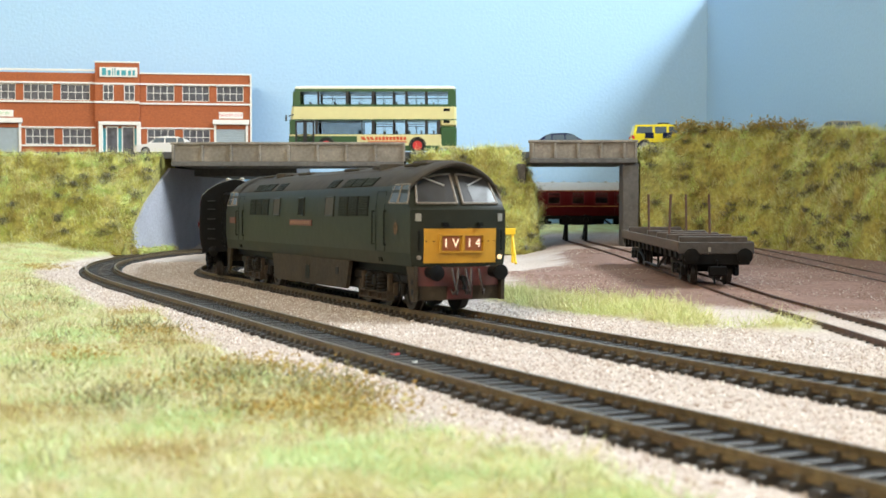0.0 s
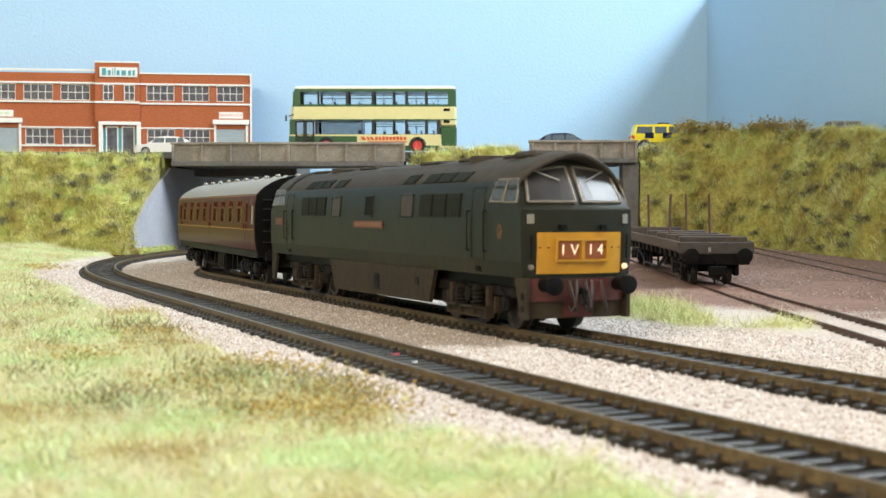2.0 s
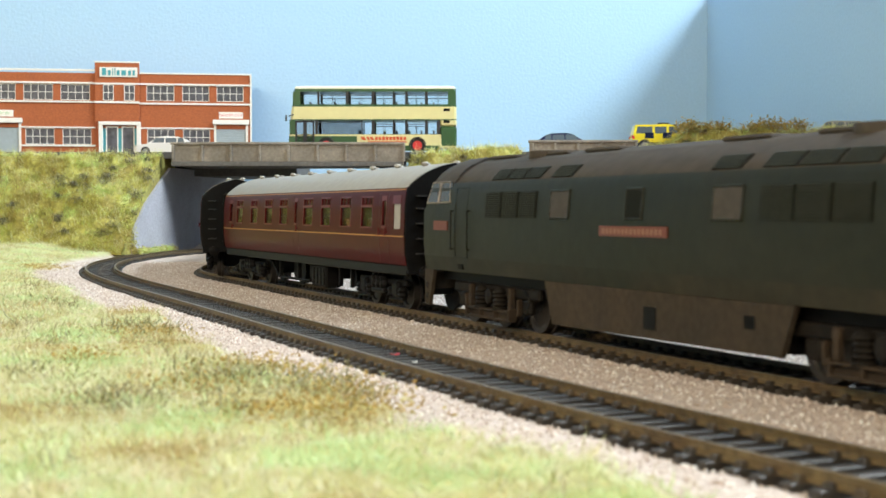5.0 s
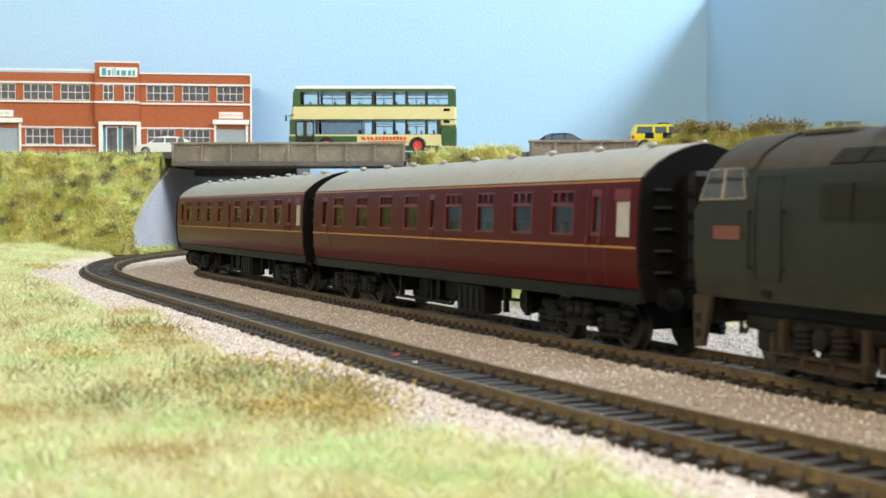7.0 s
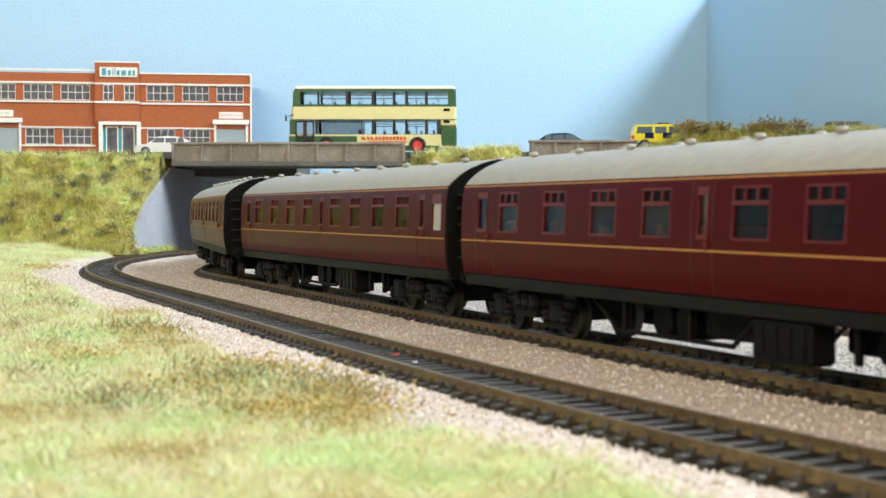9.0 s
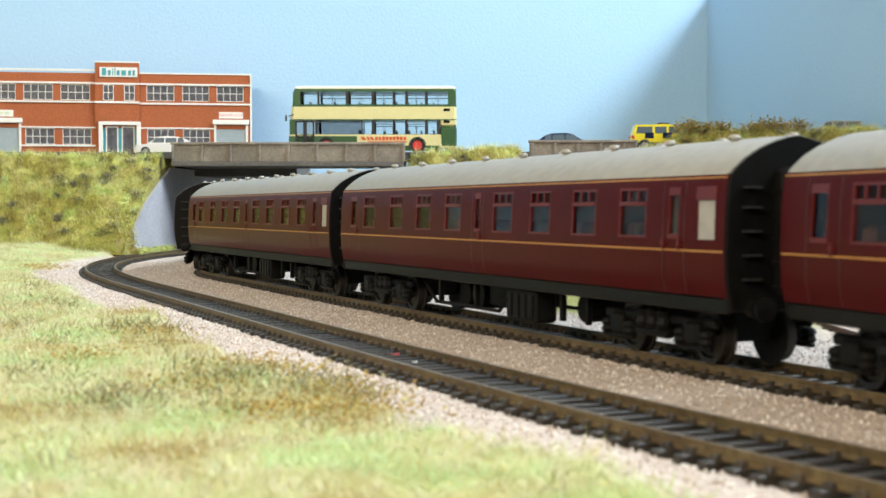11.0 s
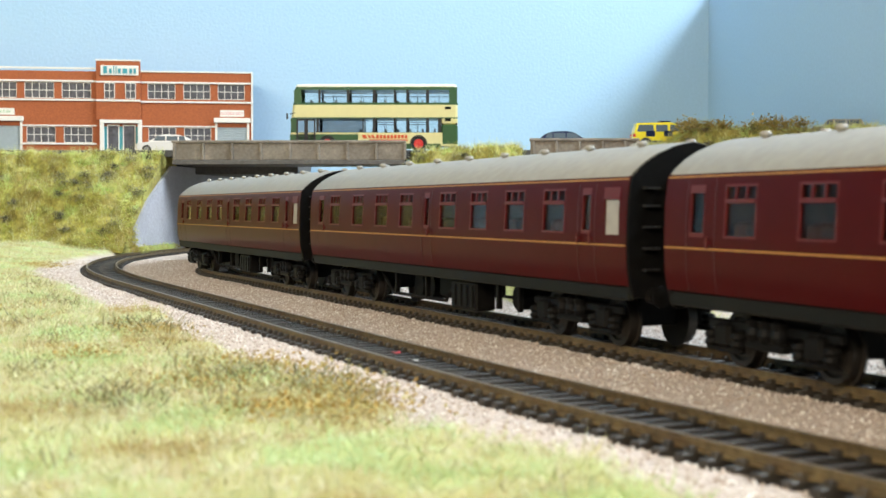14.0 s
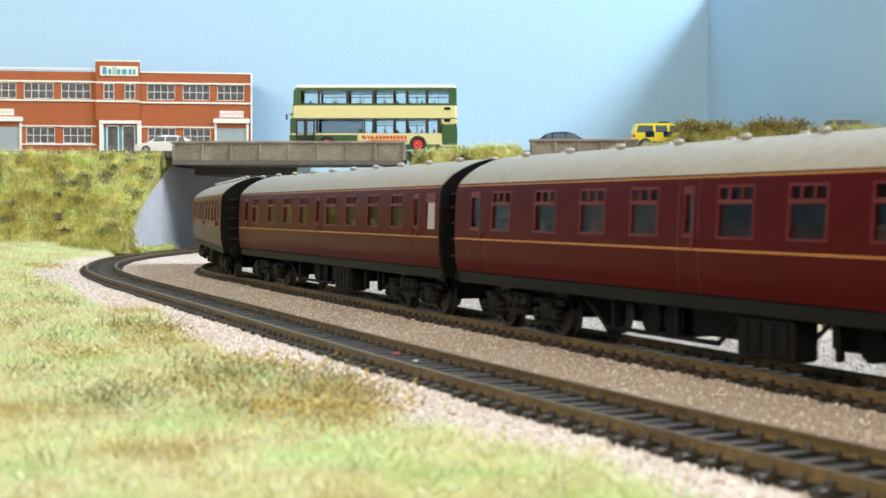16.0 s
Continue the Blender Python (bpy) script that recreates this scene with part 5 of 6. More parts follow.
    # wheels
    for px in (578, 739):
        for hand in (-1, 1):
            w = Shape().lathe([(0.01, 0), (6.2, 0), (6.5, -0.8 * hand * -1), (6.5, hand * -5), (0.01, hand * -5)], centre=(X(px), hand * (W + 0.15), 6.5), n=24).part("wheel", M["tyre"], B)
            Shape().lathe([(0.01, hand * 0.5), (1.4, hand * 0.5), (1.6, hand * 0.2), (3.9, hand * 0.15), (4.2, hand * 0.45), (4.2, hand * -0.4), (0.01, hand * -0.4)], centre=(X(px), hand * (W + 0.2), 6.5), n=20).part("hub", M["hub_red"], w)
            a = Shape()
            pts = [(X(px) + 7.2 * math.cos(t), hand * (W - 0.1), 6.5 + 7.2 * math.sin(t)) for t in (math.pi * i / 10 for i in range(11))]
            for p, q in zip(pts, pts[1:]):
                a.tube(p, q, 0.55, n=6)
            a.part("wheel_arch", M["tyre"], B)
    # decks and seats
    Shape().box(X(520), X(800), -W + 1.2, W - 1.2, Z(196), Z(193)).part("upper_deck", M["grille"], B)
    for i in range(11):
        u = X(546 + i * 22)
        for y in (-11, 3):
            Shape().box(u, u + 1.6, y, y + 8, Z(193), Z(180.5), bevel=0.6).part("seat", M["seat_grey"], B)
            if i > 3:
                Shape().box(u, u + 1.6, y, y + 8, Z(245), Z(231), bevel=0.6).part("seat", M["seat_grey"], B)
    m = Shape().tube((X(512), -W - 2, Z(207)), (X(520), -W - 0.3, Z(204)), 0.5, n=6).box(X(506), X(509), -W - 3.2, -W - 1.6, Z(216), Z(205), bevel=0.5)
    m.part("mirror", M["tyre"], B)
    return B


M["seat_grey"] = material("moulded_seat", (0.16, 0.20, 0.24), 0.6)
bus()


# ---- cars ----
def car(label, paint, px, width_px, d, base, name="car", high=0.36, estate=False, flip=1, yaw=0, checks=False):
    k = 2456 / d
    L = width_px / k
    H = L * high
    C = empty(name, label, "car", ((px - 784) / k, d, base, 0, 0, yaw), group="parked cars")
    W = L * 0.2
    f = flip
    S = lambda pts: [(f * (p[0] - 0.5) * L, p[1] * H) for p in pts]
    low = S([(0.0, 0.22), (0.0, 0.46), (0.03, 0.56), (0.24, 0.62), (0.75, 0.66), (0.96, 0.64), (1.0, 0.5), (1.0, 0.24), (0.97, 0.16), (0.03, 0.16)])
    top = S([(0.22, 0.62), (0.40, 0.93), (0.52, 1.0), (0.76, 0.97), (0.88, 0.86), (0.97, 0.65)] if not estate else [(0.20, 0.62), (0.31, 0.95), (0.42, 1.0), (0.94, 0.97), (0.985, 0.62)])
    n = len(low)
    s = Shape().rings([[(x, y * q, z) for x, z in low] for y, q in ((-W, 1),)] + [[(x, y, z) for x, z in low] for y in (W,)])
    s.part("body", paint, C)
    s = Shape()
    s.rings([[(x, -W * 0.98 + (z / H - 0.62) * W * 0.45, z) for x, z in top], [(x, W * 0.98 - (z / H - 0.62) * W * 0.45, z) for x, z in top]])
    s.part("cabin", paint, C)
    for hand in (-1, 1):
        spans = [(0.30, 0.52), (0.54, 0.74), (0.76, 0.88)] if not estate else [(0.25, 0.42), (0.46, 0.64), (0.68, 0.94)]
        for a, b in spans:
            xa, xb = f * (a - 0.5) * L, f * (b - 0.5) * L
            z0, z1 = 0.67 * H, 0.91 * H
            lean = L * 0.035 * f if a == spans[0][0] else 0
            y = lambda z: hand * (W * 0.98 - (z / H - 0.62) * W * 0.45 + 0.06)
            lean2 = -L * 0.03 * f if b == spans[-1][1] else 0
            Shape().add([(xa, y(z0), z0), (xb, y(z0), z0), (xb + lean2, y(z1), z1), (xa + lean * 2, y(z1), z1)], [(0, 1, 2, 3)]).part("window", M["car_glass"], C)
        for u in (0.19, 0.80):
            w = Shape().lathe([(0.01, hand * 0.3), (H * 0.2, hand * 0.3), (H * 0.235, 0), (H * 0.235, hand * -2.2), (0.01, hand * -2.2)], centre=(f * (u - 0.5) * L, hand * W, H * 0.235), n=20).part("wheel", M["tyre"], C)
            Shape().lathe([(0.01, hand * 0.4), (H * 0.14, hand * 0.35), (H * 0.15, 0), (0.01, 0)], centre=(f * (u - 0.5) * L, hand * (W + 0.1), H * 0.235), n=14).part("hub", M["car_grey"], w)
        if checks:
            for i in range(6):
                a = 0.10 + i * 0.14
                if i % 2 == 0:
                    Shape().box(*sorted((f * (a - 0.5) * L, f * (a - 0.36) * L)), *sorted((hand * (W + 0.05), hand * (W - 0.2))), 0.50 * H, 0.70 * H).part("check_panel", M["car_blue"], C)
            Shape().box(*sorted((f * (0.02 - 0.5) * L, f * (0.98 - 0.5) * L)), *sorted((hand * (W + 0.04), hand * (W - 0.2))), 0.18 * H, 0.36 * H).part("sill_band", M["car_blue"], C)
    # windscreens, lamps, bumpers
    a, b = top[0], top[1]
    Shape().add([(a[0] * 0.99 - f * 0.1, -W * 0.85, a[1] + 0.4), (a[0] * 0.99 - f * 0.1, W * 0.85, a[1] + 0.4), (b[0] - f * 0.1, W * 0.72, b[1]), (b[0] - f * 0.1, -W * 0.72, b[1])], [(0, 1, 2, 3)]).part("windscreen", M["car_glass"], C)
    for hand in (-1, 1):
        u = f * (0.015 - 0.5) * L
        Shape().box(*sorted((u - f * 0.6, u + f * 2.2)), *sorted((hand * W * 0.62, hand * (W + 0.1))), 0.44 * H, 0.53 * H, bevel=0.3).part("headlight", M["blind"], C)
        u = f * (0.985 - 0.5) * L
        Shape().box(*sorted((u - f * 1.6, u + f * 0.7)), *sorted((hand * W * 0.7, hand * (W + 0.1))), 0.48 * H, 0.60 * H, bevel=0.3).part("tail_light", M["hub_red"], C)
    if checks:
        Shape().box(-L * 0.08, L * 0.10, -W * 0.5, W * 0.5, H, H + 1.4, bevel=0.4).part("light_bar", M["car_blue"], C)
    return C


M["car_glass"] = material("dark_car_glass", (0.085, 0.11, 0.135), 0.15, spec=0.4)
car("white hatchback car standing before the factory", M["car_white"], 293, 99, 1308, ROAD_Z, high=0.355, flip=1)
car("dark blue hatchback car parked on the small bridge", M["car_blue"], 1001, 104, 1256, ROAD_Z, high=0.355, flip=-1)
car("yellow patrol estate car with blue check panels", M["car_yellow"], 1171, 112, 1240, ROAD_Z, high=0.455, estate=True, flip=-1, checks=True)
car("dark grey car half hidden behind the bank", M["car_grey"], 1478, 92, 1120, 91, high=0.36, flip=1, estate=True, yaw=-12)
car("silver car half hidden behind the bank", M["blind"], 1392, 62, 1174, 91, high=0.30, flip=1, estate=True, yaw=-12)
_l = Shape().box(303, 345, 1090, 1185, ROAD_Z - 8, 91, bevel=0.5).box(262, 302.8, 1164, 1185, ROAD_Z - 8, 91, bevel=0.5)
tagged(_l.part("lane", M["tarmac"]), "grey lane on top of the bank", "road", kind="structure")


# ---- the flat wagon on the siding ----
def wagon():
    w = empty("flat_wagon", "brown bogie bolster wagon with rusty stakes, on the siding", "wagon", (127, 748, 0.9, 0, 0.69, -90.5))
    HALF = 107
    for hand in (1, -1):
        y0, y1 = sorted((hand * 16.2, hand * 17.6))
        Shape().box(-HALF, HALF, y0, y1, 15.4, 20.2, bevel=0.3).part("side_plank", M["wood"], w)
        s = Shape().box(-HALF + 2, HALF - 2, *sorted((hand * 13.8, hand * 15.4)), 11.6, 15.3, bevel=0.3)
        for i in range(13):
            u = -HALF + 10 + i * 16
            s.box(u - 0.5, u + 0.5, *sorted((hand * 15.3, hand * 16.6)), 11.8, 15.3)
        s.part("sole_bar", M["black"], w)
        t = Shape()
        for a, b in (((-52, 12), (-24, 4.4)), ((-24, 4.4), (24, 4.4)), ((24, 4.4), (52, 12))):
            t.tube((a[0], hand * 14.4, a[1]), (b[0], hand * 14.4, b[1]), 0.75, n=6)
        for u in (-24, 0, 24):
            t.tube((u, hand * 14.4, 4.4), (u, hand * 14.4, 12), 0.6, n=6)
        t.part("truss_rod", M["black"], w)
    Shape().box(-HALF + 0.2, HALF - 0.2, -16.1, 16.1, 14.8, 16.4).part("floor", M["wood"], w)
    for i in range(9):
        a = -16 + i * 3.6
        Shape().box(-HALF + 0.6, HALF - 0.6, a, a + 3.3, 16.4, 16.9, bevel=0.15).part("plank", M["wood"], w)
    for u in (-90, -8, 28, 62, 99):
        Shape().box(u - 2.4, u + 2.4, -15.8, 15.8, 16.9, 22.4, bevel=0.4).part("bolster", M["bolster"], w)
    for u, y, lx, ly in ((-8, -14.8, 1.2, -0.6), (-8, 5.5, 0.4, -0.5), (62, -14.8, -0.8, 0.9), (62, 5.5, 0.6, -0.8)):
        Shape().tube((u, y, 18), (u + lx, y + ly, 42), 0.62, n=8).part("stake", M["rust"], w)
    for e in (1, -1):
        Shape().box(*sorted((e * HALF, e * (HALF + 1.6))), -17.4, 17.4, 14.6, 20.0, bevel=0.3).part("end_plank", M["wood_dark"], w)
        Shape().box(*sorted((e * (HALF - 0.5), e * (HALF + 1.2))), -15.5, 15.5, 9.6, 14.5, bevel=0.3).part("headstock", M["black"], w)
        for hand in (1, -1):
            b = Shape()
            buffer_shape(b, e * (HALF + 1.0), hand * 12.2, 13.8, e, 3.6, 5.6)
            b.part("buffer", M["black"], w, smooth=True)
        c = Shape().box(*sorted((e * (HALF - 8), e * (HALF + 5))), -2.4, 2.4, 5.4, 8.0, bevel=0.4)
        c.box(*sorted((e * (HALF + 4), e * (HALF + 6))), -4.2, 4.2, 4.6, 9.2, bevel=0.5)
        c.tube((e * (HALF + 5), -1.5, 5), (e * (HALF + 5.4), -1.5, 0.9), 0.5, n=6)
        c.part("tension_coupling", M["black"], w)
        h = Shape().tube((e * (HALF + 1.6), 0, 11.5), (e * (HALF + 3.6), 0, 11.2), 0.6, n=6).tube((e * (HALF + 3.4), 0, 11.4), (e * (HALF + 3.8), 0, 9.4), 0.5, n=6)
        h.part("draw_hook", M["black"], w)
        Shape().box(*sorted((e * (HALF + 1.5), e * (HALF + 1.9))), -3.8, -2.6, 15.6, 17.6).part("label_clip", M["cream"], w)
        u = e * 78
        bg = Shape()
        for hand in (1, -1):
            y0, y1 = sorted((hand * 11.0, hand * 12.6))
            bg.box(u - 20, u + 20, y0, y1, 7.4, 10.0, bevel=0.4)
            for q in (u - 13, u + 13):
                bg.box(q - 2.4, q + 2.4, *sorted((hand * 11.0, hand * 13.6)), 3.6, 8.6, bevel=0.5)
            for k in (-3.2, 0, 3.2):
                bg.lathe([(0.01, 4.4), (1.2, 4.4), (1.5, 5.6), (1.2, 6.8), (1.5, 8), (0.01, 9)], axis="z", centre=(u + k, hand * 12.6, 0), n=10)
        bg.box(u - 3, u + 3, -11, 11, 5, 9.6, bevel=0.4)
        bg.box(u - 10, u + 10, -6, 6, 7, 12, bevel=0.4)
        b = bg.part("bogie", M["black"], w)
        railway_wheels(b, WHEEL_W, (u - 13, u + 13), 5.6)
    return w


M["bolster"] = material("bolster_timber", (0.062, 0.047, 0.038), 0.7, grain=0.25, grain_mm=2.5, stain=0.5, stain_mm=12, stain_colour=(0.035, 0.03, 0.028), bump=0.3)
M["wood_dark"] = material("sooty_timber", (0.045, 0.040, 0.038), 0.7, grain=0.25, grain_mm=2.5, bump=0.3)
wagon()


# ---- yellow buffer stop beyond the train ----
def buffer_stop():
    s = empty("buffer_stop", "yellow plastic buffer stop beside the grass bank", "buffer stop", (40, 960, -2, 0, 0, 6))
    for x in (-8.3, 8.3):
        p = Shape().tube((x, 0, 0), (x, 0, 24), 1.0, n=8)
        p.part("post", M["plastic_yellow"], s)
        p = Shape().tube((x, -14, 0), (x, 0, 18), 0.9, n=8)
        p.part("stay", M["plastic_yellow"], s)
    Shape().box(-10.2, 10.2, -1.6, 1.4, 19.5, 24, bevel=0.5).part("beam", M["plastic_yellow"], s)
    return s



def timber_stop():
    s = empty("timber_buffer_stop", "black timber buffer stop at the end of the siding", "buffer stop", (121, 1262, -2.6 + float(climb(1262) + rise(121, 1262)), 0, 0, 4))
    for x in (-9, 9):
        Shape().box(x - 1.5, x + 1.5, -1.5, 1.5, 0, 24, bevel=0.3).part("post", M["black"], s)
        Shape().tube((x, 16, 0), (x, 0, 20), 1.2, n=6).part("stay", M["black"], s)
    Shape().box(-14, 14, -3.4, -1.6, 15, 23, bevel=0.4).part("beam", M["black"], s)
    for x in (-8, 8):
        Shape().lathe([(0.01, -7), (2.2, -7), (2.4, -6.4), (1.2, -6.2), (1.2, -3.4), (0.01, -3.4)], axis="y", centre=(x, 0, 20), n=14).part("buffer", M["black"], s)
    return s


buffer_stop()
timber_stop()


# ---- grass, scrub and stones ----
RNG = np.random.default_rng(7)


def tri_cloud(name, base, lean, length, width, mat, label, category):
    """Many thin blades, each a bent pair of triangles, as one mesh."""
    n = len(base)
    az = RNG.uniform(0, 2 * np.pi, n)
    side = np.stack([np.cos(az), np.sin(az), np.zeros(n)], 1) * width[:, None] * 0.5
    mid = base + lean * length[:, None] * 0.55
    tip = base + lean * length[:, None] + RNG.normal(0, 0.28, (n, 3)) * length[:, None]
    v = np.stack([base - side, base + side, mid + side * 0.8, mid - side * 0.8, tip], 1).reshape(-1, 3) * MM
    i = np.arange(n)[:, None] * 5
    me = bpy.data.meshes.new(name)
    nv, nf = n * 5, n * 2
    me.vertices.add(nv)
    me.vertices.foreach_set("co", v.astype(np.float32).ravel())
    loops = np.concatenate([i + np.array([[0, 1, 2, 3]]), i + np.array([[3, 2, 4]])], 1).astype(np.int32)
    me.loops.add(n * 7)
    me.loops.foreach_set("vertex_index", loops.ravel())
    me.polygons.add(nf)
    starts = (np.arange(n)[:, None] * 7 + np.array([[0, 4]])).astype(np.int32)
    me.polygons.foreach_set("loop_start", starts.ravel())
    me.update(calc_edges=True)
    me.validate()
    me.materials.append(mat)
    return tagged(new(name, me), label, category, kind="stuff")


STRAW = [(0.60, 0.58, 0.394), (0.47, 0.48, 0.253), (0.68, 0.64, 0.548), (0.38, 0.40, 0.189), (0.56, 0.58, 0.343), (0.30, 0.28, 0.151), (0.50, 0.42, 0.253)]
BANK = [(0.57, 0.60, 0.15), (0.44, 0.51, 0.10), (0.76, 0.75, 0.38), (0.32, 0.36, 0.08), (0.54, 0.65, 0.15), (0.15, 0.13, 0.03), (0.48, 0.39, 0.14), (0.80, 0.76, 0.52)]
MINT, OCHRE, CREAMY = (0.49, 0.68, 0.33), (0.42, 0.29, 0.10), (0.74, 0.69, 0.52)
M["grass_near"] = material("static_grass", (0.40, 0.40, 0.138), 0.85, island=STRAW, patches=[OCHRE, CREAMY, (0.55, 0.56, 0.292), CREAMY, MINT, MINT], patch_mm=28, patch_mix=0.68, spec=0.2)
M["grass_bank"] = material("bank_grass", (0.30, 0.30, 0.100), 0.85, island=BANK, patches=[(0.31, 0.21, 0.05), (0.27, 0.30, 0.07), (0.62, 0.57, 0.14), (0.54, 0.63, 0.12), (0.84, 0.82, 0.42), (0.60, 0.82, 0.28)], patch_mm=20, patch_mix=0.62, spec=0.2)
M["grass_tuft"] = material("pale_tuft_grass", (0.5, 0.5, 0.2), 0.85, island=[(0.74, 0.70, 0.44), (0.60, 0.62, 0.26), (0.80, 0.77, 0.58), (0.50, 0.54, 0.20), (0.40, 0.37, 0.15)], patches=[(0.72, 0.66, 0.40), (0.60, 0.62, 0.26), (0.58, 0.70, 0.30)], patch_mm=25, patch_mix=0.4, spec=0.2)


def ground_z(x, y):
    ix = np.clip((x - GX[0]) / 5, 0, len(GX) - 1.001)
    iy = np.clip((y - GY[0]) / 5, 0, len(GY) - 1.001)
    a, b = ix.astype(int), iy.astype(int)
    fx, fy = ix - a, iy - b
    def at(arr):
        return (arr[b, a] * (1 - fx) + arr[b, a + 1] * fx) * (1 - fy) + (arr[b + 1, a] * (1 - fx) + arr[b + 1, a + 1] * fx) * fy
    return at(g_z), at(g_grass), at(g_dirt)


def up_lean(n, spread, z=1.0):
    d = np.stack([RNG.normal(0, spread, n), RNG.normal(0, spread, n), np.full(n, z)], 1)
    return d / np.linalg.norm(d, axis=1)[:, None]


def field(n, x0, x1, y0, y1, keep):
    x, y = RNG.uniform(x0, x1, n), RNG.uniform(y0, y1, n)
    z, g, d = ground_z(x, y)
    ok = keep(x, y, g, d)
    return np.stack([x, y, z], 1)[ok]


_ox = lambda y: np.interp(y, [p[1] for p in OUTER], [p[0] for p in OUTER])
b = np.concatenate([field(260000, -230, 90, 100, 560, lambda x, y, g, d: (g > RNG.uniform(0.25, 1.0, len(g))) & (x < _ox(y)) & (x > -0.36 * y - 20)),
                    field(150000, -480, -120, 540, 1150, lambda x, y, g, d: (g > RNG.uniform(0.25, 1.0, len(g))) & (x < _ox(y)) & (x > -0.36 * y - 20))])
tri_cloud("grass", b, up_lean(len(b), 1.7), RNG.uniform(1.6, 4.4, len(b)), RNG.uniform(0.10, 0.22, len(b)), M["grass_near"], "pale yellow-green static grass beside the outer track", "grass")
b = field(90000, 10, 130, 340, 720, lambda x, y, g, d: (g > RNG.uniform(0.2, 0.9, len(g))) & (x > _ox(y) + 60))
tri_cloud("tuft_grass", b, up_lean(len(b), 1.25), RNG.uniform(2.5, 7.5, len(b)), RNG.uniform(0.12, 0.24, len(b)), M["grass_tuft"], "long pale grass tufts between track and siding", "grass")

# grass on the banks
_q = np.array([[list(p) for p in f] for f in BANK_FACES])
_n = np.cross(_q[:, 2] - _q[:, 0], _q[:, 3] - _q[:, 1])
_area = np.linalg.norm(_n, axis=1) / 2
_n = _n / (2 * _area[:, None])
_n[_n[:, 2] < 0] *= -1
count = 200000
pick = RNG.choice(len(_q), count, p=_area / _area.sum())
s_, t_ = RNG.uniform(0, 1, (2, count, 1))
q = _q[pick]
b = (q[:, 0] * (1 - s_) + q[:, 1] * s_) * (1 - t_) + (q[:, 3] * (1 - s_) + q[:, 2] * s_) * t_
ln = _n[pick] * 0.75 + np.array([0, 0, 0.1]) + RNG.normal(0, 0.5, (count, 3))
ln /= np.linalg.norm(ln, axis=1)[:, None]
tuft = np.array([lumps(p, 9, 14.0) for p in b])
thick = tuft > RNG.uniform(-0.45, 0.05, count)          # grass grows in tufts with bare turf between
b, ln, tuft, count = b[thick], ln[thick], np.clip(0.8 + tuft[thick] * 1.3, 0.4, 1.6), int(thick.sum())
tri_cloud("bank_grass", b, ln, RNG.uniform(2.2, 5.6, count) * tuft, RNG.uniform(0.22, 0.45, count), M["grass_bank"], "matted olive and straw grass on the banks", "grass")

# long pale strands that stand out of the banks
count = 26000
pick = RNG.choice(len(_q), count, p=_area / _area.sum())
s_, t_ = RNG.uniform(0, 1, (2, count, 1))
q = _q[pick]
b = (q[:, 0] * (1 - s_) + q[:, 1] * s_) * (1 - t_) + (q[:, 3] * (1 - s_) + q[:, 2] * s_) * t_
ln = _n[pick] * 0.8 + np.array([0, 0, 0.35]) + RNG.normal(0, 0.45, (count, 3))
ln /= np.linalg.norm(ln, axis=1)[:, None]
tri_cloud("long_grass", b, ln, RNG.uniform(4.0, 9.0, count), RNG.uniform(0.22, 0.42, count), M["grass_tuft"], "long pale grass strands on the banks", "grass")


def clumps(name, centres, radius, count, size, mat, label):
    """Foam scrub: lumps of small ragged flakes round each centre."""
    c = np.repeat(np.array(centres, float), count, axis=0)
    p = c + RNG.normal(0, 1, c.shape) * np.array(radius)
    n = len(p)
    return tri_cloud(name, p, up_lean(n, 1.2), RNG.uniform(0.6, 1.5, n) * size, RNG.uniform(0.5, 1.2, n) * size, mat, label, "scrub")


M["scrub_dark"] = material("dark_scrub", (0.08, 0.08, 0.03), 0.9, island=[(0.09, 0.09, 0.05), (0.15, 0.14, 0.07), (0.06, 0.06, 0.035), (0.20, 0.19, 0.13), (0.38, 0.37, 0.32), (0.11, 0.10, 0.05)])
M["scrub_near"] = material("olive_scrub", (0.1, 0.1, 0.05), 0.9, island=[(0.18, 0.18, 0.08), (0.28, 0.27, 0.13), (0.12, 0.12, 0.06), (0.40, 0.39, 0.28), (0.30, 0.22, 0.07), (0.24, 0.22, 0.10)])
crest = [(205, 1186, 104), (213, 1188, 106), (225, 1186, 103), (236, 1180, 104), (262, 1164, 104), (272, 1160, 105), (281, 1156, 104), (292, 1140, 103)]
clumps("brown_scrub", crest, (5, 3, 2.6), 260, 1.9, M["scrub"], "rusty brown scrub along the top of the bank")
pick = RNG.choice(len(_q), 300, p=_area / _area.sum())
c = np.repeat(_q[pick].mean(1) - np.array([0.0, 4.5, 0.0]) * (_q[pick].mean(1)[:, :1] < 200) - np.array([4.5, 0.0, 0.0]) * (_q[pick].mean(1)[:, :1] >= 200), 120, axis=0)
size = np.repeat(RNG.uniform(0.35, 1.3, 300), 120)[:, None]
p = c + RNG.normal(0, 1, c.shape) * np.array((3.6, 1.6, 1.9)) * size
tri_cloud("dark_scrub", p, up_lean(len(p), 1.6, 0.6), RNG.uniform(1.6, 4.4, len(p)), RNG.uniform(0.28, 0.75, len(p)), M["scrub_dark"], "dark wiry olive scrub tangles on the banks", "scrub")


def at_ground(px, py):
    d = (RAIL_H + 1) * 2456 / (py - 372.8)
    return ((px - 784) * d / 2456, d, 0.5)


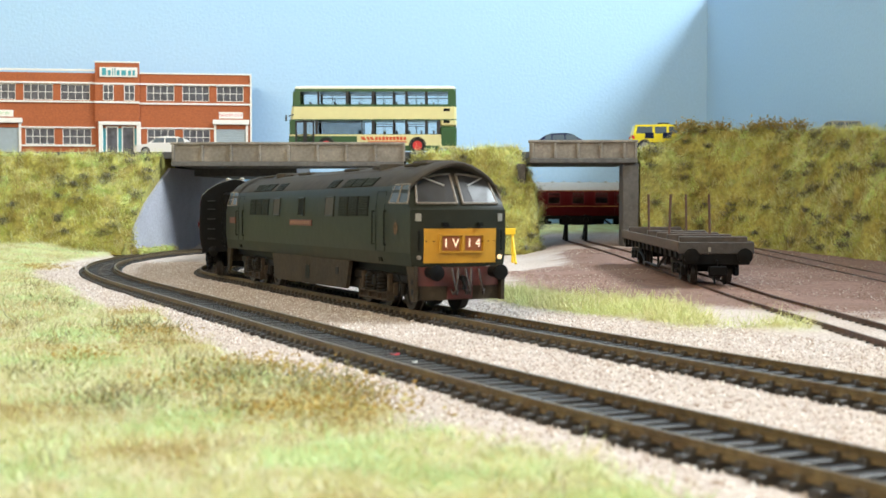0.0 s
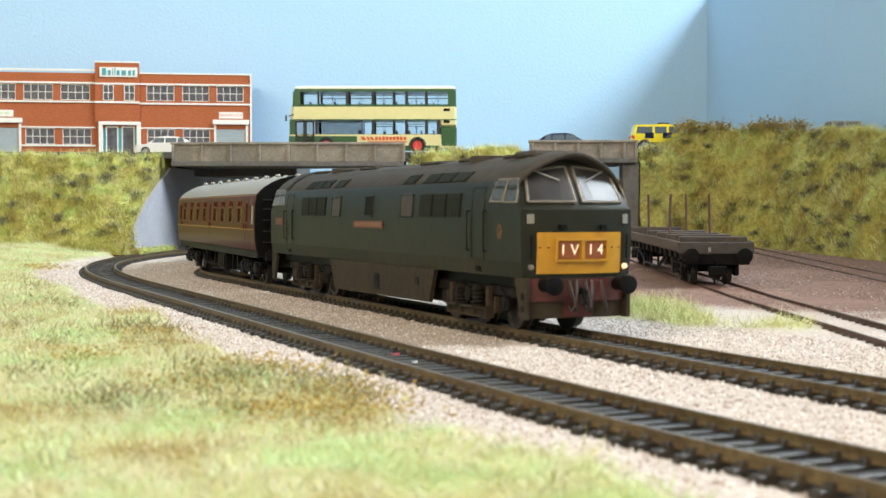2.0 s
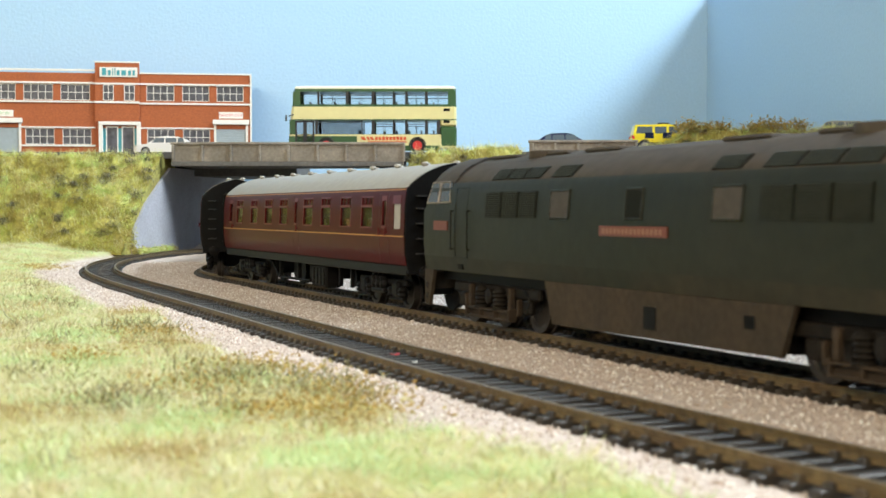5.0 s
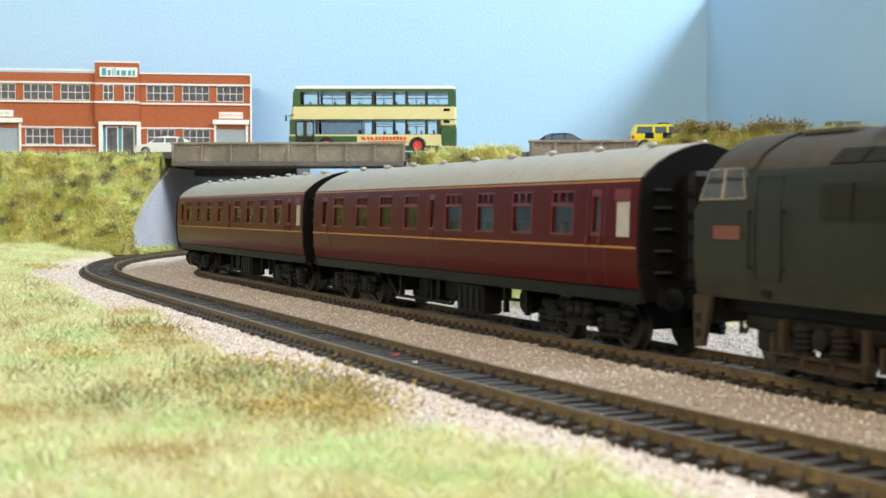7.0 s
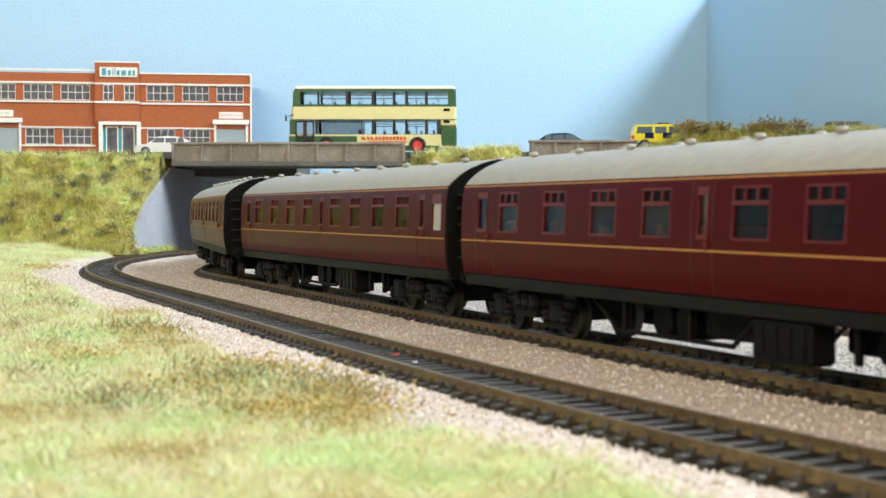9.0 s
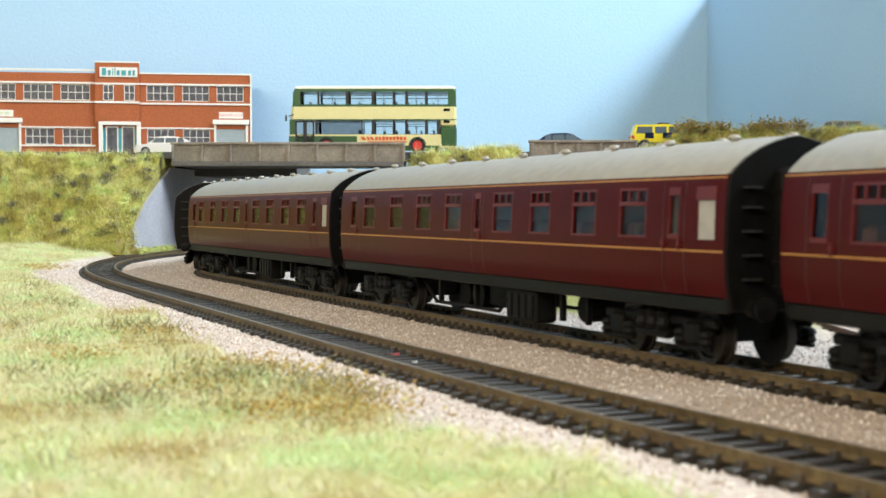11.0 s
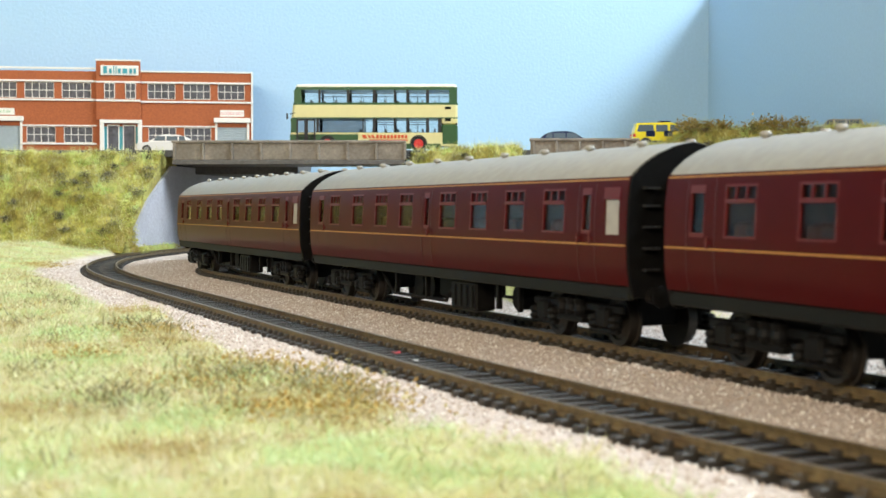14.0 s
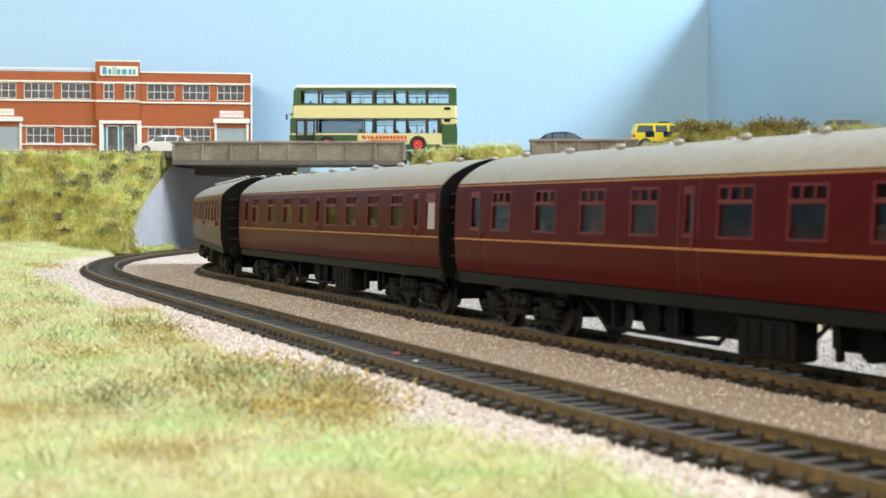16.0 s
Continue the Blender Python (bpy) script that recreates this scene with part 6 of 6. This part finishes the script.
foot_c = [(-243 + 0.055 * (y - 1110), y - 6, 1.0) for y in range(1104, 1230, 9)] + [(-246 - 1.2 * i, 1098 + 1.5 * i, 4 + 5 * i) for i in range(9)]
clumps("wall_foot_grass", foot_c, (2.4, 3.0, 1.4), 260, 1.0, M["grass_bank"], "olive grass along the foot of the rendered wall")
near_c = [at_ground(*p) for p in ((225, 588), (200, 600), (250, 600), (395, 690), (440, 700), (420, 680), (340, 695), (560, 700), (600, 705), (520, 715), (180, 735), (210, 745), (240, 735), (150, 725), (90, 550), (60, 520), (120, 560),
                                   (300, 600), (30, 590), (640, 725), (330, 660), (480, 690), (100, 620), (400, 740), (50, 680))]
c = np.repeat(np.array(near_c, float), 70, axis=0)
p = c + RNG.normal(0, 1, c.shape) * np.array((3.4, 4.0, 1.1)) + np.array([0, 0, 1.2])
tri_cloud("turf_scrub", p, up_lean(len(p), 1.3), RNG.uniform(1.2, 3.4, len(p)), RNG.uniform(0.2, 0.42, len(p)), M["scrub_near"], "olive and brown scrub clumps in the grass", "scrub")
M["scrub_ochre"] = material("ochre_foam", (0.4, 0.28, 0.08), 0.9, island=[(0.42, 0.29, 0.08), (0.34, 0.22, 0.06), (0.52, 0.40, 0.14), (0.46, 0.40, 0.16)])
ochre_c = [at_ground(*p) for p in ((330, 690), (345, 700), (560, 692), (590, 700), (610, 712), (500, 665), (475, 735), (510, 745), (230, 595), (60, 475), (40, 470), (90, 478), (270, 600), (640, 735), (420, 655), (20, 560), (150, 640))]
clumps("ochre_scrub", ochre_c, (5.5, 6.5, 0.9), 330, 0.75, M["scrub_ochre"], "ochre foam clumps in the grass")
# flock of pale foam all over the grass, and dark fibres
b = np.concatenate([field(26000, -230, 90, 100, 560, lambda x, y, g, d: (g > RNG.uniform(0.3, 0.9, len(g))) & (x < _ox(y)) & (x > -0.36 * y - 20)),
                    field(26000, -480, -120, 540, 1150, lambda x, y, g, d: (g > RNG.uniform(0.3, 0.9, len(g))) & (x < _ox(y)) & (x > -0.36 * y - 20))])
_h = np.array([bumps(p[0], p[1], 9, 21.0) for p in b])
b = b[_h > 0.02] + np.array([0, 0, 1.2])
M["flock"] = material("pale_flock", (0.6, 0.6, 0.3), 0.9, island=[(0.66, 0.66, 0.40), (0.55, 0.60, 0.28), (0.74, 0.70, 0.52), (0.48, 0.56, 0.24), (0.60, 0.72, 0.44)], patches=[OCHRE, CREAMY, (0.58, 0.60, 0.28), MINT], patch_mm=30, patch_mix=0.35, spec=0.2)
tri_cloud("flock", b, up_lean(len(b), 1.5), RNG.uniform(1.2, 3.0, len(b)), RNG.uniform(0.22, 0.5, len(b)), M["flock"], "pale green and straw flock on the turf", "grass")
b = np.concatenate([field(9000, -230, 90, 100, 560, lambda x, y, g, d: (g > 0.6) & (x < _ox(y)) & (x > -0.36 * y - 20)), field(9000, -480, -120, 540, 1150, lambda x, y, g, d: (g > 0.5) & (x < _ox(y)) & (x > -0.36 * y - 20))])
_h = np.array([bumps(p[0], p[1], 22, 31.0) for p in b])
b = b[_h > 0.27] + np.array([0, 0, 1.4])
tri_cloud("dark_fibre", b, up_lean(len(b), 1.6), RNG.uniform(1.5, 4.2, len(b)), RNG.uniform(0.18, 0.36, len(b)), M["scrub_near"], "dark olive fibres lying in the turf", "grass")

# loose ballast stones
def stones(name, pts, mat, label):
    n = len(pts)
    oct_ = np.array([(1, 0, 0), (0, 1, 0), (-1, 0, 0), (0, -1, 0), (0, 0, 1), (0, 0, -0.6)], float)
    r = RNG.uniform(0.14, 0.42, (n, 1, 1)) * RNG.uniform(0.7, 1.3, (n, 6, 1))
    az = RNG.uniform(0, 6.28, n)
    ca, sa = np.cos(az)[:, None], np.sin(az)[:, None]
    o = np.stack([oct_[None, :, 0] * ca - oct_[None, :, 1] * sa, oct_[None, :, 0] * sa + oct_[None, :, 1] * ca, np.broadcast_to(oct_[None, :, 2], (n, 6))], -1)
    v = (pts[:, None, :] + o * r) * MM
    tri = np.array([(0, 1, 4), (1, 2, 4), (2, 3, 4), (3, 0, 4), (1, 0, 5), (2, 1, 5), (3, 2, 5), (0, 3, 5)])
    me = bpy.data.meshes.new(name)
    me.vertices.add(n * 6)
    me.vertices.foreach_set("co", v.astype(np.float32).ravel())
    lp = (np.arange(n)[:, None, None] * 6 + tri[None]).astype(np.int32)
    me.loops.add(n * 24)
    me.loops.foreach_set("vertex_index", lp.ravel())
    me.polygons.add(n * 8)
    me.polygons.foreach_set("loop_start", (np.arange(n * 8) * 3).astype(np.int32))
    me.update(calc_edges=True)
    me.validate()
    me.materials.append(mat)
    return tagged(new(name, me), label, "ballast", kind="stuff")


p = field(260000, -260, 330, 110, 1000, lambda x, y, g, d: (g < 0.6) & (d < 0.5) & (np.abs(x) < 0.36 * y + 25))
dd = np.minimum(near(np.array(INNER), p[:, 0], p[:, 1]), near(np.array(OUTER), p[:, 0], p[:, 1]))
p = p[(dd < 70) & ((dd > 12.2) | (RNG.uniform(0, 1, len(dd)) < 0.22)) & (np.abs(dd - 8.65) > 1.2)]
stones("ballast", p + np.array([0, 0, 0.15]), M["stone"], "loose pinkish ballast stones beside the tracks")

p = field(60000, 20, 330, 400, 1180, lambda x, y, g, d: (d > 0.5) & (np.abs(x) < 0.36 * y + 25))
_h = np.array([bumps(q[0], q[1], 45, 8.0) for q in p])
M["dirt_crumb"] = material("dirt_crumb", (0.2, 0.12, 0.1), 0.9, island=[(0.20, 0.115, 0.088), (0.27, 0.17, 0.13), (0.12, 0.075, 0.06), (0.34, 0.23, 0.18), (0.16, 0.10, 0.08), (0.62, 0.56, 0.50)])
stones("dirt_crumbs", p[_h > -0.1], M["dirt_crumb"], "crumbs of red dirt and pale stone between the sidings")


def scrap(name, x, y, size, mat, label):
    """A small creased flake of litter lying on the sleepers."""
    f = Shape().sheet(lambda a, b, h: (a, b, h + 0.25 * abs(a) + 0.12 * b), -size, size, -size * 0.7, size * 0.7, 0.0, 0.12, 2, 2)
    ob = f.part(name, mat, None, (x, y, -1.95, 0, 0, 24))
    return tagged(ob, label, "litter")


M["scrap_red"] = material("red_scrap", (0.45, 0.03, 0.03), 0.5, grain=0.2, grain_mm=0.6)
M["scrap_white"] = material("white_scrap", (0.75, 0.74, 0.72), 0.6, grain=0.1, grain_mm=0.6)
_x, _y, _h = on_line(148, SPACING, OUTER_LINE)
scrap("red_scrap", _x + 1.5, _y + 4, 1.0, M["scrap_red"], "small red scrap lying between the rails")
_x, _y, _h = on_line(131, SPACING, OUTER_LINE)
scrap("white_scrap", _x, _y + 3, 0.6, M["scrap_white"], "small white paper scrap lying between the rails")

# ---- motion of the train ----
def travelled(t):
    """Place of the locomotive's middle up the line, mm: it gathers speed, then runs evenly."""
    if t < 5.324:
        return 350.5 - (34.2 * t + 3.86 * t * t)
    return 59.0 - 75.3 * (t - 5.324) - 0.9 * min(1, t - 5.324)


PITCH = 266.3


def on_rails(g, half):
    a, b = on_line(g - half), on_line(g + half)
    za, zb = float(climb(a[1])), float(climb(b[1]))
    tip = -math.degrees(math.atan2(za - zb, 2 * half))
    return pose((a[0] + b[0]) / 2 * MM, (a[1] + b[1]) / 2 * MM, (za + zb) / 2 * MM, 0, tip, math.degrees(math.atan2(a[1] - b[1], a[0] - b[0])))


def motions():
    times = [i * 0.25 for i in range(65)]
    walk(LOCO, [(t, on_rails(travelled(t), 75)) for t in times])
    for n, c in enumerate(COACHES):
        walk(c, [(t, on_rails(travelled(t) + 137 + PITCH / 2 + n * PITCH, 93)) for t in times])

    # wheels roll with the way made
    ticks = [i * 0.1 for i in range(161)]
    start = travelled(0)
    for thing, r in [(LOCO, 7.1)] + [(c, 6.2) for c in COACHES]:
        for w in [o for o in thing.children_recursive if o.name.startswith("wheel")]:
            base = w.matrix_basis.copy()
            spot, turn = Matrix.Translation(base.translation), base.to_quaternion().to_matrix().to_4x4()
            walk(w, [(t, spot @ Matrix.Rotation((start - travelled(t)) / r, 4, "Y") @ turn) for t in ticks])


motions()
